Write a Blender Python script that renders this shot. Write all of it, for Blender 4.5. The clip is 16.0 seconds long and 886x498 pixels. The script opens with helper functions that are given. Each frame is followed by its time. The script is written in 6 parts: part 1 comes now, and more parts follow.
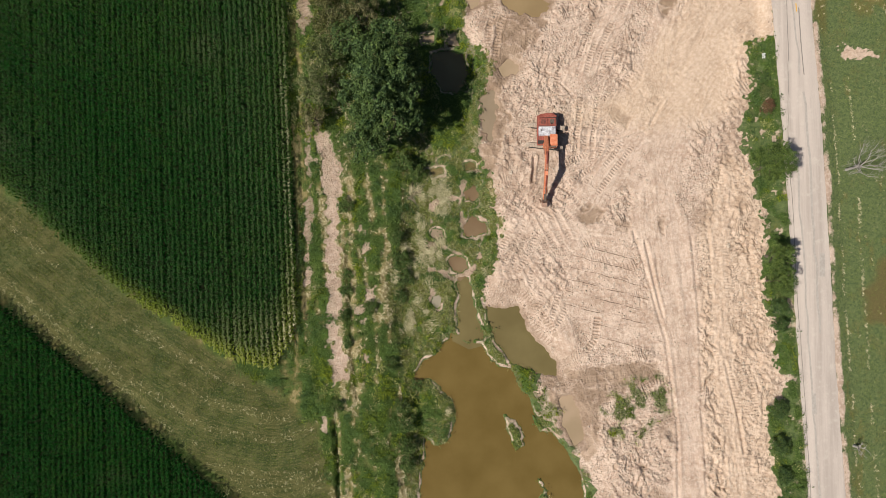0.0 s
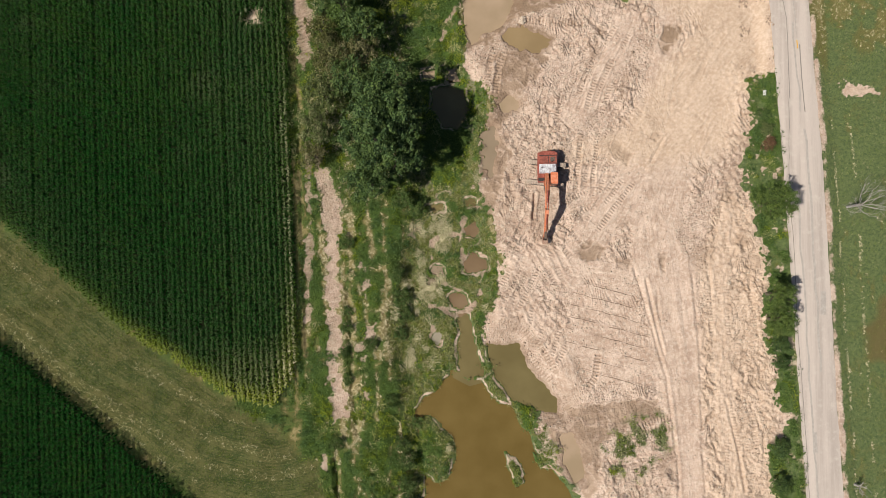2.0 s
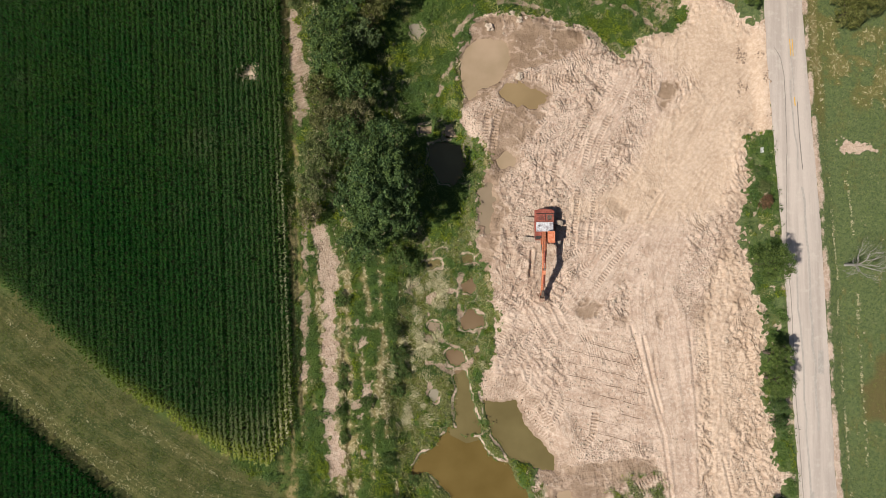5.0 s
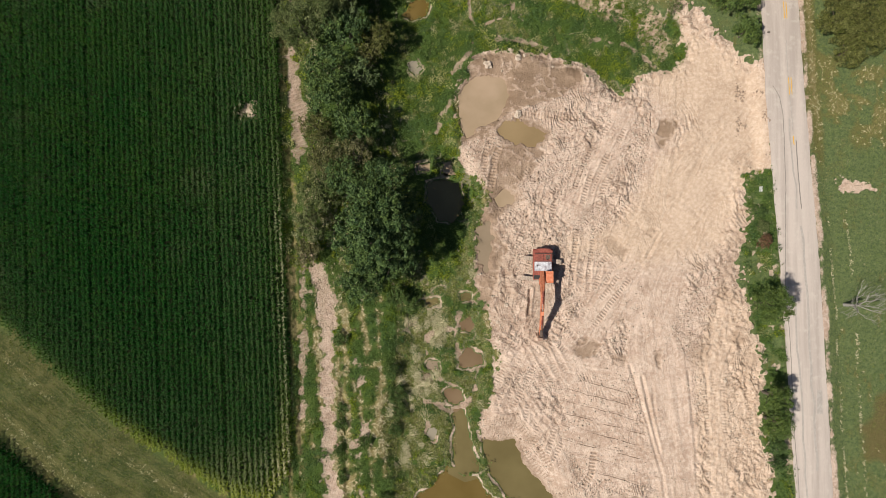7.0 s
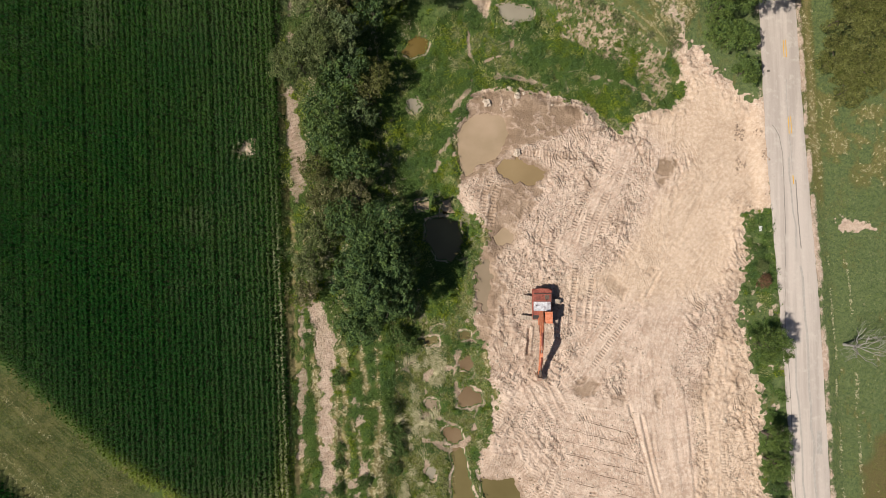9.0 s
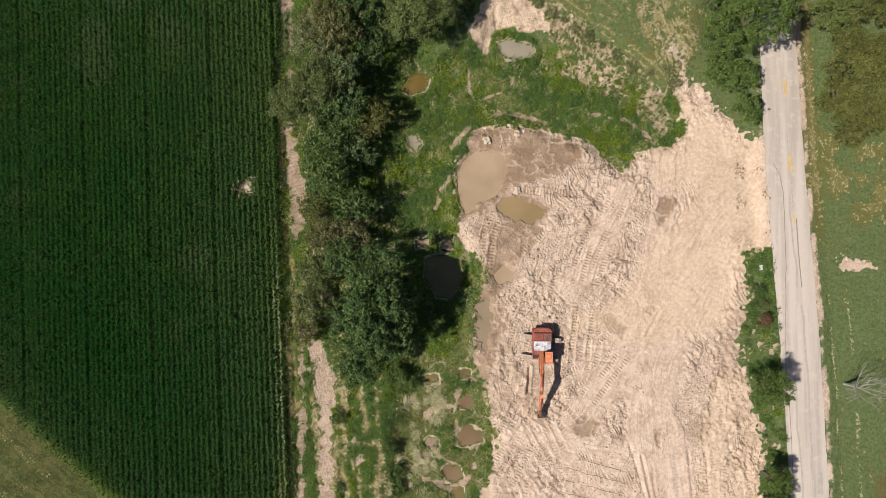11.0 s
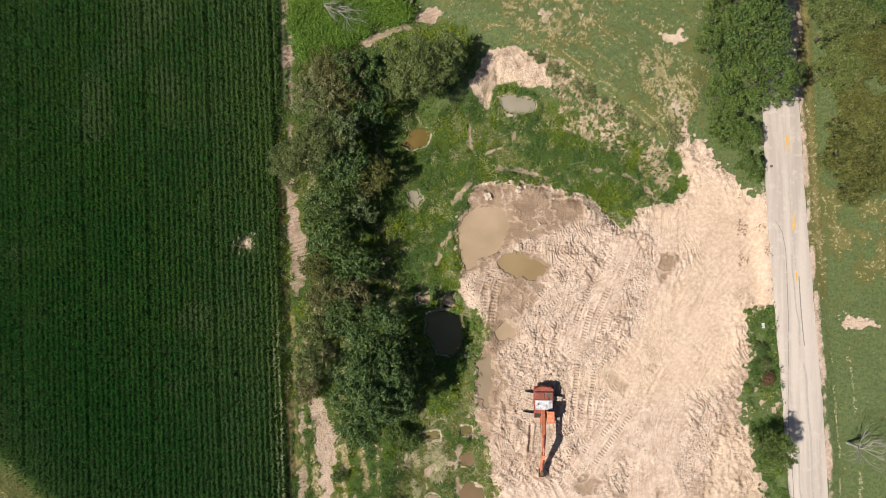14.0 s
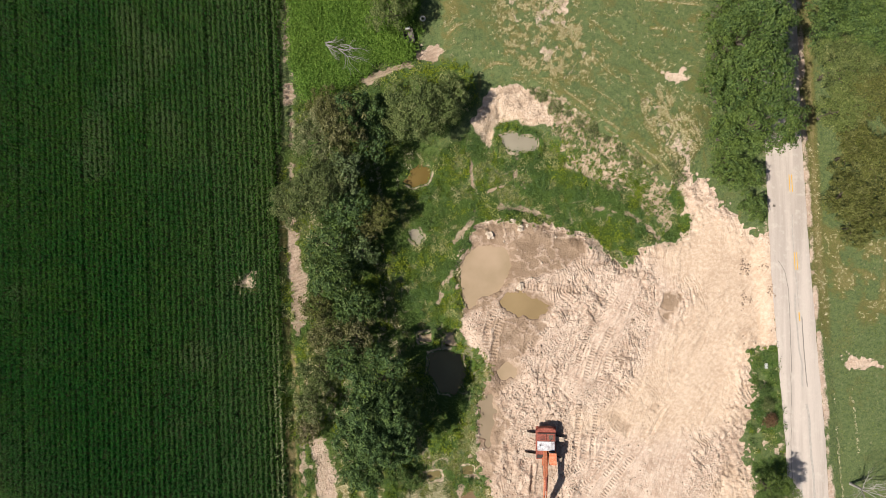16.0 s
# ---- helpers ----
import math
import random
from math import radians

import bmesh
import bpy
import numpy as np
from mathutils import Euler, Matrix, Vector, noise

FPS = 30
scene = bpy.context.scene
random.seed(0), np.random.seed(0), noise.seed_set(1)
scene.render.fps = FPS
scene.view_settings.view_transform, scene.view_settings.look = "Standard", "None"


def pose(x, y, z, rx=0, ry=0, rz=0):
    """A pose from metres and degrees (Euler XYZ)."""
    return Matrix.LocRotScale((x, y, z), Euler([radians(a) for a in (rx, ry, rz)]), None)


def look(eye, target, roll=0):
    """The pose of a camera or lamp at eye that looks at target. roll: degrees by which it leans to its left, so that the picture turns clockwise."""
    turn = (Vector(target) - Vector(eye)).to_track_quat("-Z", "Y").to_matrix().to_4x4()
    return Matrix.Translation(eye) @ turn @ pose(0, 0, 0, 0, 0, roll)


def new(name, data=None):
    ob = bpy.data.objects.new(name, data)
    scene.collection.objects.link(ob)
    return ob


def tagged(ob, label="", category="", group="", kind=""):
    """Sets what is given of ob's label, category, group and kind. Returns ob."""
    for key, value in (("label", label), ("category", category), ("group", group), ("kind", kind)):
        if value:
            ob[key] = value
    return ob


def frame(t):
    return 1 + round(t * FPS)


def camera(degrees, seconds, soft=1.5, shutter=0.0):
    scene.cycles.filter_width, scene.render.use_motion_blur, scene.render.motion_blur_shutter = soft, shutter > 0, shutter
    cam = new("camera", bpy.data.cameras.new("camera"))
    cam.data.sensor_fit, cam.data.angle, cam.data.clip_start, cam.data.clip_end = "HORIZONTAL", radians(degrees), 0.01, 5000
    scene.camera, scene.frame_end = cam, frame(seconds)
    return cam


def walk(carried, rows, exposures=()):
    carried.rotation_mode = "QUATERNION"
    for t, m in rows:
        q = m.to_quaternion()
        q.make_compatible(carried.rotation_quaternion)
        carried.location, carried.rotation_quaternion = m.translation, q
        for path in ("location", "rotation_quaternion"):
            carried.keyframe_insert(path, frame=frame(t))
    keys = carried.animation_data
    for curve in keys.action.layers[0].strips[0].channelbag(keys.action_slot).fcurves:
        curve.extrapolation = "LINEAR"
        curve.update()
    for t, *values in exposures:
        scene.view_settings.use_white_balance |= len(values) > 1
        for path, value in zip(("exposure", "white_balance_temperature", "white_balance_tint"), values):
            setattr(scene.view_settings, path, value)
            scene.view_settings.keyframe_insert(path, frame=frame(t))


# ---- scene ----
from collections import namedtuple

# A drone looks almost straight down and glides north (+y) over a muddy building site.
cam = camera(74.0, 16.0, soft=0.75)
TILT, LEAN = 2.21, 1.35
ROWS = [
    (0.0, -0.667, -21.531, 82.93),
    (0.5, -0.685, -20.261, 82.95),
    (1.0, -0.703, -18.920, 82.96),
    (1.5, -0.743, -17.620, 82.98),
    (2.0, -0.719, -16.301, 83.00),
    (2.5, -0.697, -14.974, 83.02),
    (3.0, -0.678, -13.602, 83.04),
    (3.5, -0.588, -12.287, 83.05),
    (4.0, -0.481, -10.944, 83.07),
    (6.5, -0.063, -4.114, 83.16),
    (7.0, -0.020, -2.741, 83.17),
    (7.5, 0.079, -1.333, 83.19),
    (8.0, 0.086, 0.038, 83.20),
    (8.5, 0.098, 1.404, 83.22),
    (9.0, 0.120, 2.780, 83.23),
    (11.5, 0.132, 9.563, 83.27),
    (12.0, 0.086, 10.905, 83.27),
    (12.5, 0.083, 12.243, 83.27),
    (13.0, 0.041, 13.581, 83.27),
    (13.5, -0.023, 14.901, 83.27),
    (14.0, -0.029, 16.257, 83.27),
    (14.5, -0.038, 17.587, 83.26),
    (15.0, -0.108, 18.923, 83.25),
    (15.5, -0.160, 20.210, 83.24),
    (16.0, -0.267, 21.809, 83.22),
]
walk(cam, [(t, pose(x, y, z, TILT, LEAN, 0)) for t, x, y, z in ROWS],
     exposures=[(0, 0.11), (4, 0.09), (9, 0.12), (12, 0.24), (16, 0.41)])

# ---- daylight ----
SUN_UP, SHADE_WAY = 52.5, 23.0        # elevation; the way that shadows fall, from +x towards +y
world = bpy.data.worlds.new("sky")
scene.world = world
world.use_nodes = True
sky = world.node_tree.nodes.new("ShaderNodeTexSky")
sky.sky_type, sky.sun_disc = "NISHITA", False
sky.sun_elevation = radians(SUN_UP)
sky.sun_rotation = radians(270 - SHADE_WAY)
world.node_tree.links.new(sky.outputs[0], world.node_tree.nodes["Background"].inputs[0])
world.node_tree.nodes["Background"].inputs[1].default_value = 0.045
sun = new("sun", bpy.data.lights.new("sun", "SUN"))
sun.data.energy, sun.data.angle, sun.data.color = 4.95, radians(0.53), (1.0, 0.94, 0.84)
_c, _s = math.cos(radians(SHADE_WAY)), math.sin(radians(SHADE_WAY))
_h = 1 / math.tan(radians(SUN_UP))
sun.matrix_world = look((-60 * _h * _c, -60 * _h * _s, 60), (0, 0, 0))

# ---- numbers: smooth noise and distances on arrays ----
_lattice = np.random.RandomState(7).rand(512, 512)


def vnoise(x, y, size, seed=0):
    """Smooth noise from 0 to 1 with features of about that size in metres."""
    u, v = x / size + seed * 17.31, y / size + seed * 7.77
    i, j = np.floor(u).astype(int), np.floor(v).astype(int)
    a, b = u - i, v - j
    a, b = a * a * (3 - 2 * a), b * b * (3 - 2 * b)
    g = lambda p, q: _lattice[p % 512, q % 512]
    return (g(i, j) * (1 - a) + g(i + 1, j) * a) * (1 - b) + (g(i, j + 1) * (1 - a) + g(i + 1, j + 1) * a) * b


def fbm(x, y, size, seed=0, octaves=4):
    total, amp, norm = 0.0, 1.0, 0.0
    for k in range(octaves):
        c, s = math.cos(k * 0.9 + seed), math.sin(k * 0.9 + seed)
        total = total + amp * vnoise(x * c - y * s, x * s + y * c, size / 2.03 ** k, seed + k * 3)
        norm += amp
        amp *= 0.55
    return total / norm


def step(v, a, b):
    k = np.clip((v - a) / (b - a), 0, 1)
    return k * k * (3 - 2 * k)


def inside(poly, x, y, reach=8.0):
    """Signed distance to an outline in metres, positive inside."""
    poly = np.array(poly, float)
    out = np.full(x.shape, -99.0)
    near = ((x > poly[:, 0].min() - reach) & (x < poly[:, 0].max() + reach)
            & (y > poly[:, 1].min() - reach) & (y < poly[:, 1].max() + reach))
    if not near.any():
        return out
    px, py = x[near], y[near]
    best, odd = np.full(px.shape, 1e9), np.zeros(px.shape, bool)
    for (ax, ay), (bx, by) in zip(poly, np.roll(poly, -1, 0)):
        ex, ey = bx - ax, by - ay
        k = np.clip(((px - ax) * ex + (py - ay) * ey) / (ex * ex + ey * ey + 1e-9), 0, 1)
        best = np.minimum(best, (px - ax - k * ex) ** 2 + (py - ay - k * ey) ** 2)
        odd ^= ((ay > py) != (by > py)) & (px < ex * (py - ay) / (by - ay + 1e-12) + ax)
    out[near] = np.where(odd, 1, -1) * np.sqrt(best)
    return out


def along(line, x, y, open_ends=False):
    """Distance to a polyline; with open ends, places past its ends count as far."""
    best = np.full(x.shape, 1e9)
    for n, ((ax, ay), (bx, by)) in enumerate(zip(line, line[1:])):
        ex, ey = bx - ax, by - ay
        raw = ((x - ax) * ex + (y - ay) * ey) / (ex * ex + ey * ey + 1e-9)
        k = np.clip(raw, 0, 1)
        if open_ends and n == 0:
            k = np.minimum(raw, k) * np.where(raw < 0, -4.0, 1.0)
        if open_ends and n == len(line) - 2:
            k = np.where(raw > 1, 1 - 4.0 * (raw - 1), k)
        best = np.minimum(best, (x - ax - k * ex) ** 2 + (y - ay - k * ey) ** 2)
    return np.sqrt(best)


def march(line, x, y):
    """Distance to a polyline, and how far along it the nearest place lies."""
    best, far, done = np.full(x.shape, 1e9), np.zeros(x.shape), 0.0
    for (ax, ay), (bx, by) in zip(line, line[1:]):
        ex, ey = bx - ax, by - ay
        long = math.hypot(ex, ey)
        k = np.clip(((x - ax) * ex + (y - ay) * ey) / (long * long + 1e-9), 0, 1)
        d = np.hypot(x - ax - k * ex, y - ay - k * ey)
        far = np.where(d < best, done + k * long, far)
        best, done = np.minimum(best, d), done + long
    return best, far


# ---- the plan, in metres: x east, y north ----
CORN = [(-101.1, 95.1), (-26.3, 93.6), (-25.8, 60.3), (-25.5, 52.1), (-25.4, 44.0), (-25.2, 33.6), (-24.8, 25.6), (-24.7, 15.4), (-24.7, 4.5), (-23.6, -7.1), (-23.0, -16.8), (-22.9, -24.6), (-23.4, -30.9), (-26.5, -35.2), (-32.8, -33.6), (-39.3, -29.6), (-48.2, -24.1), (-56.4, -17.1), (-65.5, -9.5), (-99.6, 15.3)]
CORN_LOW = [(-98.7, -4.5), (-65.0, -26.6), (-57.2, -32.7), (-48.6, -39.6), (-40.5, -46.5), (-32.6, -52.9), (-26.2, -58.6), (-16.7, -84.0), (-95.0, -85.4)]
SITE = []
SITE += [
    (0.5, 16.1),
    (0.2, 24.1),
    (2.9, 28.0),
    (7.3, 29.4),
    (12.1, 28.6),
    (19.3, 26.4),
    (23.2, 21.9),
    (27.2, 25.7),
    (30.4, 26.3),
    (32.4, 28.5),
]
SITE += [
    (31.7, 35.2),
    (34.1, 35.7),
    (36.8, 32.1),
    (40.6, 26.9),
    (43.9, 27.1),
    (44.6, 20.9),
    (44.4, 13.0),
    (42.9, 11.4),
    (40.5, 11.4),
    (40.2, 10.8),
]
SITE += [
    (40.8, 4.7),
    (39.4, -0.5),
    (40.3, -5.7),
    (41.5, -10.4),
    (42.7, -16.8),
    (41.7, -21.5),
    (43.0, -27.7),
    (43.4, -34.7),
    (44.9, -35.9),
    (44.4, -39.0),
]
SITE += [
    (41.9, -39.8),
    (42.3, -46.3),
    (43.7, -53.1),
    (44.7, -61.5),
    (21.2, -62.2),
    (19.1, -53.7),
    (16.7, -49.1),
    (13.2, -43.7),
    (10.0, -39.0),
    (11.3, -35.0),
]
SITE += [
    (6.9, -27.9),
    (3.3, -26.3),
    (3.5, -23.1),
    (5.4, -19.5),
    (5.9, -15.0),
    (4.0, -9.4),
    (2.6, -4.5),
    (3.1, 2.9),
    (4.4, 8.6),
    (0.6, 12.8),
]
SITE += [
    (0.0, 17.8),
]
WET = [(-7.8, -9.3), (-9.2, -16.6), (-10.4, -24.7), (-9.5, -31.2), (-8.3, -39.1), (-7.5, -47.1), (-7.1, -62.7), (20.2, -62.4), (18.3, -53.1), (15.6, -47.7), (12.8, -43.4), (8.9, -38.3), (6.9, -32.7), (3.7, -29.5), (3.0, -24.7), (5.0, -19.5), (5.6, -15.0), (3.6, -9.3), (2.3, -4.4), (2.6, 3.0), (3.9, 8.8), (0.2, 13.0), (0.2, 15.2), (-0.4, 22.5), (2.2, 27.8), (7.1, 29.2), (18.4, 25.7), (23.0, 21.7), (26.4, 25.7), (30.5, 25.7), (33.2, 27.5), (33.0, 31.4), (31.3, 34.2), (28.1, 33.8), (19.3, 37.9), (14.0, 41.2), (5.5, 45.4), (2.2, 41.7), (-2.7, 39.7), (-7.6, 34.8), (-9.2, 21.7), (-8.2, 13.6), (-8.1, 4.0)]
VERGE = [(40.4, 11.1), (44.3, 11.9), (45.0, -3.3), (45.6, -23.0), (46.2, -33.9), (47.6, -61.4), (44.2, -61.4), (42.9, -52.5), (42.0, -40.1), (44.5, -38.6), (44.9, -35.6), (43.1, -33.9), (42.4, -27.7), (41.3, -21.5), (42.5, -16.8), (41.3, -10.5), (40.3, -5.7), (39.6, 0.7), (41.0, 4.7)]
JUNGLE = [(-25.2, 77.5), (-25.0, 60.8), (-23.7, 50.8), (-21.6, 46.3), (-15.1, 49.1), (-12.3, 51.4), (-6.7, 51.9), (-5.4, 55.6), (-5.9, 60.5), (-4.3, 77.1)]
BELT = [(-23.9, 49.4), (-14.0, 49.4), (-9.1, 51.8), (1.4, 51.7), (3.0, 46.0), (-2.6, 40.3), (-7.9, 33.8), (-9.9, 20.1), (-8.1, 8.9), (-7.4, -5.2), (-16.9, -7.7), (-21.9, 8.9), (-22.4, 21.7), (-25.4, 33.9)]
STRIPS = [(-22.9, 2.8), (-16.0, -4.6), (-7.9, -10.3), (-9.5, -16.7), (-10.2, -24.7), (-9.4, -31.0), (-7.8, -38.9), (-6.6, -62.1), (-18.0, -62.3), (-18.9, -43.6), (-25.3, -39.0), (-27.8, -36.6), (-23.8, -31.8), (-22.7, -21.5)]
MEADOW = [(-3.4, 110.8), (39.0, 109.7), (38.1, 59.9), (35.5, 40.6), (31.8, 35.9), (30.1, 33.5), (27.4, 35.5), (18.9, 41.5), (13.3, 45.2), (10.2, 48.0), (3.8, 50.5), (-2.6, 52.2), (-3.0, 60.4)]
BANK = [(5.5, 49.0), (12.2, 48.1), (18.3, 43.6), (24.4, 39.1), (29.3, 34.7), (30.8, 29.8), (29.6, 27.0), (26.7, 30.2), (24.3, 32.8), (19.5, 34.1), (15.2, 37.1), (14.3, 39.5), (12.3, 42.8), (9.9, 44.1), (6.3, 43.7), (4.7, 41.6), (3.5, 44.1)]
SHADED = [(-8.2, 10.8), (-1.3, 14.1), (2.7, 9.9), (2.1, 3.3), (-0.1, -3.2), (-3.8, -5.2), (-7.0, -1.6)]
SERE = [(24.9, 45.9), (27.7, 48.7), (32.0, 46.3), (34.2, 41.9), (34.9, 32.7), (30.2, 33.1), (27.5, 39.5)]
THIN = [(4.6, 62.0), (15.9, 61.8), (19.8, 56.1), (20.9, 50.4), (15.0, 48.0), (9.4, 49.7), (6.2, 53.0)]
SCAR = [(1.8, 43.4), (4.6, 48.4), (9.4, 48.6), (13.0, 45.3), (13.8, 42.1), (11.0, 42.3), (7.0, 43.2), (5.4, 42.1), (4.4, 38.9), (3.0, 40.9)]
LANE = [(-92.4, 4.1), (-66.7, -9.7), (-57.4, -17.0), (-49.0, -24.1), (-40.0, -29.7), (-33.4, -34.3), (-26.9, -38.2), (-20.5, -43.7), (-18.0, -54.6), (-17.9, -69.9), (-25.1, -62.4), (-33.2, -50.8), (-49.5, -38.3), (-58.3, -31.1), (-66.2, -25.1), (-91.9, -6.7)]
PATHS = [
    [(-21.4, 0.8), (-18.8, -1.7), (-17.6, -4.6), (-16.5, -7.0), (-17.1, -16.7), (-16.8, -24.7), (-16.8, -31.0), (-15.6, -36.7), (-18.0, -37.4), (-19.2, -31.0), (-19.5, -23.1), (-19.3, -16.7), (-20.0, -9.4), (-21.2, -3.7)],
    [(-14.2, -14.7), (-13.3, -14.7), (-13.0, -20.7), (-13.6, -22.3), (-14.1, -19.1)],
    [(-13.4, -23.5), (-11.8, -23.1), (-11.8, -25.1), (-13.3, -26.7), (-14.2, -29.8), (-15.2, -27.1)],
    [(-14.2, -27.9), (-13.4, -27.9), (-13.4, -34.2), (-13.9, -34.2)],
    [(-19.9, -41.7), (-18.9, -41.7), (-18.4, -44.4), (-19.4, -44.3)],
    [(-11.6, -34.2), (-10.8, -34.2), (-10.7, -38.9), (-11.3, -39.3)],
]
RAKED = [
    [(-25.1, 62.0), (-24.1, 62.0), (-23.7, 46.0), (-23.8, 35.0), (-24.7, 35.0), (-24.8, 46.0)],
    [(-24.9, 30.4), (-23.6, 29.8), (-22.6, 24.9), (-21.5, 18.5), (-21.4, 15.3), (-22.8, 12.1), (-23.4, 11.3), (-24.2, 20.1)],
    [(-25.0, 53.5), (-23.9, 53.1), (-23.4, 43.6), (-24.1, 37.1), (-24.7, 37.1), (-24.4, 44.4)],
    [(-22.5, 0.8), (-21.3, -0.1), (-21.5, -7.0), (-20.9, -10.2), (-21.4, -16.7), (-21.3, -23.1), (-22.3, -23.9), (-22.0, -15.1), (-21.8, -9.4), (-22.4, -5.3)],
    [(-6.5, 53.8), (-3.0, 55.0), (-2.2, 53.3), (-3.6, 52.1), (-5.9, 51.9)],
    [(-14.0, 49.2), (-9.9, 51.5), (-6.3, 52.4), (-6.7, 51.4), (-10.7, 50.0), (-13.1, 48.4)],
]
STRAW_EAST = [(50.5, 17.5), (55.0, 15.5), (61.0, 14.0), (68.0, 20.0), (64.0, 28.0), (50.0, 29.0)]
BALD = [
    [(-31.4, 21.3), (-29.0, 21.5), (-28.7, 19.2), (-30.3, 18.5), (-31.6, 19.2)],
    [(53.2, 9.6), (55.2, 10.4), (57.9, 9.8), (58.3, 8.6), (56.3, 8.1), (54.4, 8.8)],
    [(28.8, 49.9), (31.6, 50.3), (32.0, 48.7), (29.6, 48.3)],
    [(13.1, 60.6), (15.5, 60.6), (15.0, 58.9), (13.8, 59.2)],
    [(30.2, 34.7), (32.5, 36.7), (34.1, 33.5), (35.2, 31.9), (33.2, 31.1), (31.3, 32.3)],
]
RUSTY = [(55.4, -24.2), (57.0, -22.7), (58.3, -19.9), (68.8, -13.7), (68.3, -28.5), (56.5, -28.5)]
PONDS = []   # outline, water level
PONDS.append(([(-6.7, -36.0), (-5.4, -34.4), (-3.3, -33.0), (-1.8, -30.2), (-0.3, -30.4), (0.6, -31.7), (2.7, -31.7), (4.0, -34.4), (7.0, -35.6), (8.3, -38.0), (9.8, -39.2), (10.7, -42.7), (12.5, -44.3), (14.9, -46.3), (16.7, -49.4), (17.1, -53.5), (17.5, -62.7), (-6.1, -63.0), (-5.9, -53.7), (-5.4, -47.2), (-5.5, -42.8), (-6.2, -39.2)], -1.7))
PONDS.append(([(-0.8, -22.3), (0.8, -22.1), (1.6, -24.7), (2.2, -28.0), (3.2, -29.6), (3.2, -31.3), (1.1, -31.8), (-0.5, -31.2), (-0.5, -26.3)], -1.65))
PONDS.append(([(3.5, -27.9), (3.8, -26.7), (5.8, -26.8), (7.8, -26.7), (9.4, -29.5), (11.0, -31.8), (13.4, -34.3), (13.4, -36.1), (11.2, -36.1), (9.6, -35.5), (7.0, -34.5), (4.6, -31.1)], -1.5))
PONDS.append(([(-2.0, -20.0), (-0.8, -19.2), (0.6, -19.7), (1.0, -21.1), (-0.3, -22.0), (-1.6, -21.5)], -1.6))
PONDS.append(([(-0.0, -15.1), (1.6, -13.5), (3.2, -14.6), (3.6, -15.8), (1.9, -16.5), (0.3, -16.1)], -1.5))
PONDS.append(([(-0.0, -10.1), (1.8, -8.9), (2.8, -10.5), (1.9, -11.3), (0.6, -11.1)], -1.5))
PONDS.append(([(-4.3, -6.8), (-2.7, -6.4), (-2.7, -7.4), (-4.1, -7.8)], -1.5))
PONDS.append(([(-4.1, -24.9), (-2.9, -24.6), (-2.6, -25.7), (-3.4, -26.7), (-4.2, -26.0)], -1.5))
PONDS.append(([(-4.3, 10.2), (-1.9, 10.7), (0.6, 9.7), (1.1, 7.2), (-0.4, 4.4), (-2.7, 4.8), (-4.4, 7.6)], -1.4))
PONDS.append(([(-5.9, 13.1), (-3.9, 13.0), (-3.9, 11.8), (-5.5, 11.7)], -1.4))
PONDS.append(([(-2.3, 13.2), (-0.9, 13.4), (-0.2, 11.3), (-1.9, 11.0)], -1.4))
PONDS.append(([(6.1, 41.4), (7.5, 41.9), (9.6, 41.5), (11.3, 40.7), (11.0, 39.4), (8.3, 38.8), (6.5, 39.4)], -1.0))
PONDS.append(([(-6.9, 36.5), (-5.8, 37.6), (-4.1, 36.6), (-4.5, 34.8), (-6.4, 34.1), (-8.0, 34.8)], -1.5))
PONDS.append(([(-7.4, 27.7), (-5.8, 28.0), (-4.9, 26.6), (-5.8, 25.8), (-7.1, 26.3)], -1.3))
PONDS.append(([(0.2, 22.5), (1.6, 24.9), (4.0, 25.6), (6.9, 24.9), (7.4, 22.5), (6.2, 19.3), (3.0, 17.7), (1.4, 16.1), (0.2, 18.5)], -1.0))
PONDS.append(([(13.8, -39.0), (15.4, -38.8), (16.6, -41.7), (16.9, -44.8), (15.8, -46.0), (14.4, -42.9)], -0.9))
PONDS.append(([(5.1, 7.9), (6.7, 8.8), (8.1, 7.9), (7.9, 6.8), (6.0, 6.5)], -0.8))
PONDS.append(([(5.9, 17.5), (7.5, 18.7), (9.4, 18.3), (11.6, 17.5), (12.9, 17.1), (12.1, 15.4), (10.2, 15.0), (8.9, 15.9), (6.7, 16.2)], -0.62))
PONDS.append(([(2.9, 3.2), (3.6, 4.3), (4.7, 4.0), (5.2, 1.8), (4.7, -0.4), (4.9, -1.9), (4.0, -2.7), (3.2, -1.2)], -0.74))
PONDS.append(([(-4.1, -15.5), (-2.9, -15.6), (-2.6, -16.5), (-3.5, -16.9), (-4.3, -16.4)], -1.5))
PONDS.append(([(-4.9, -17.0), (-3.7, -17.4), (-3.4, -18.3), (-4.7, -18.3)], -1.5))
PONDS.append(([(0.4, -5.9), (1.8, -5.8), (1.9, -6.8), (0.6, -7.0)], -1.45))
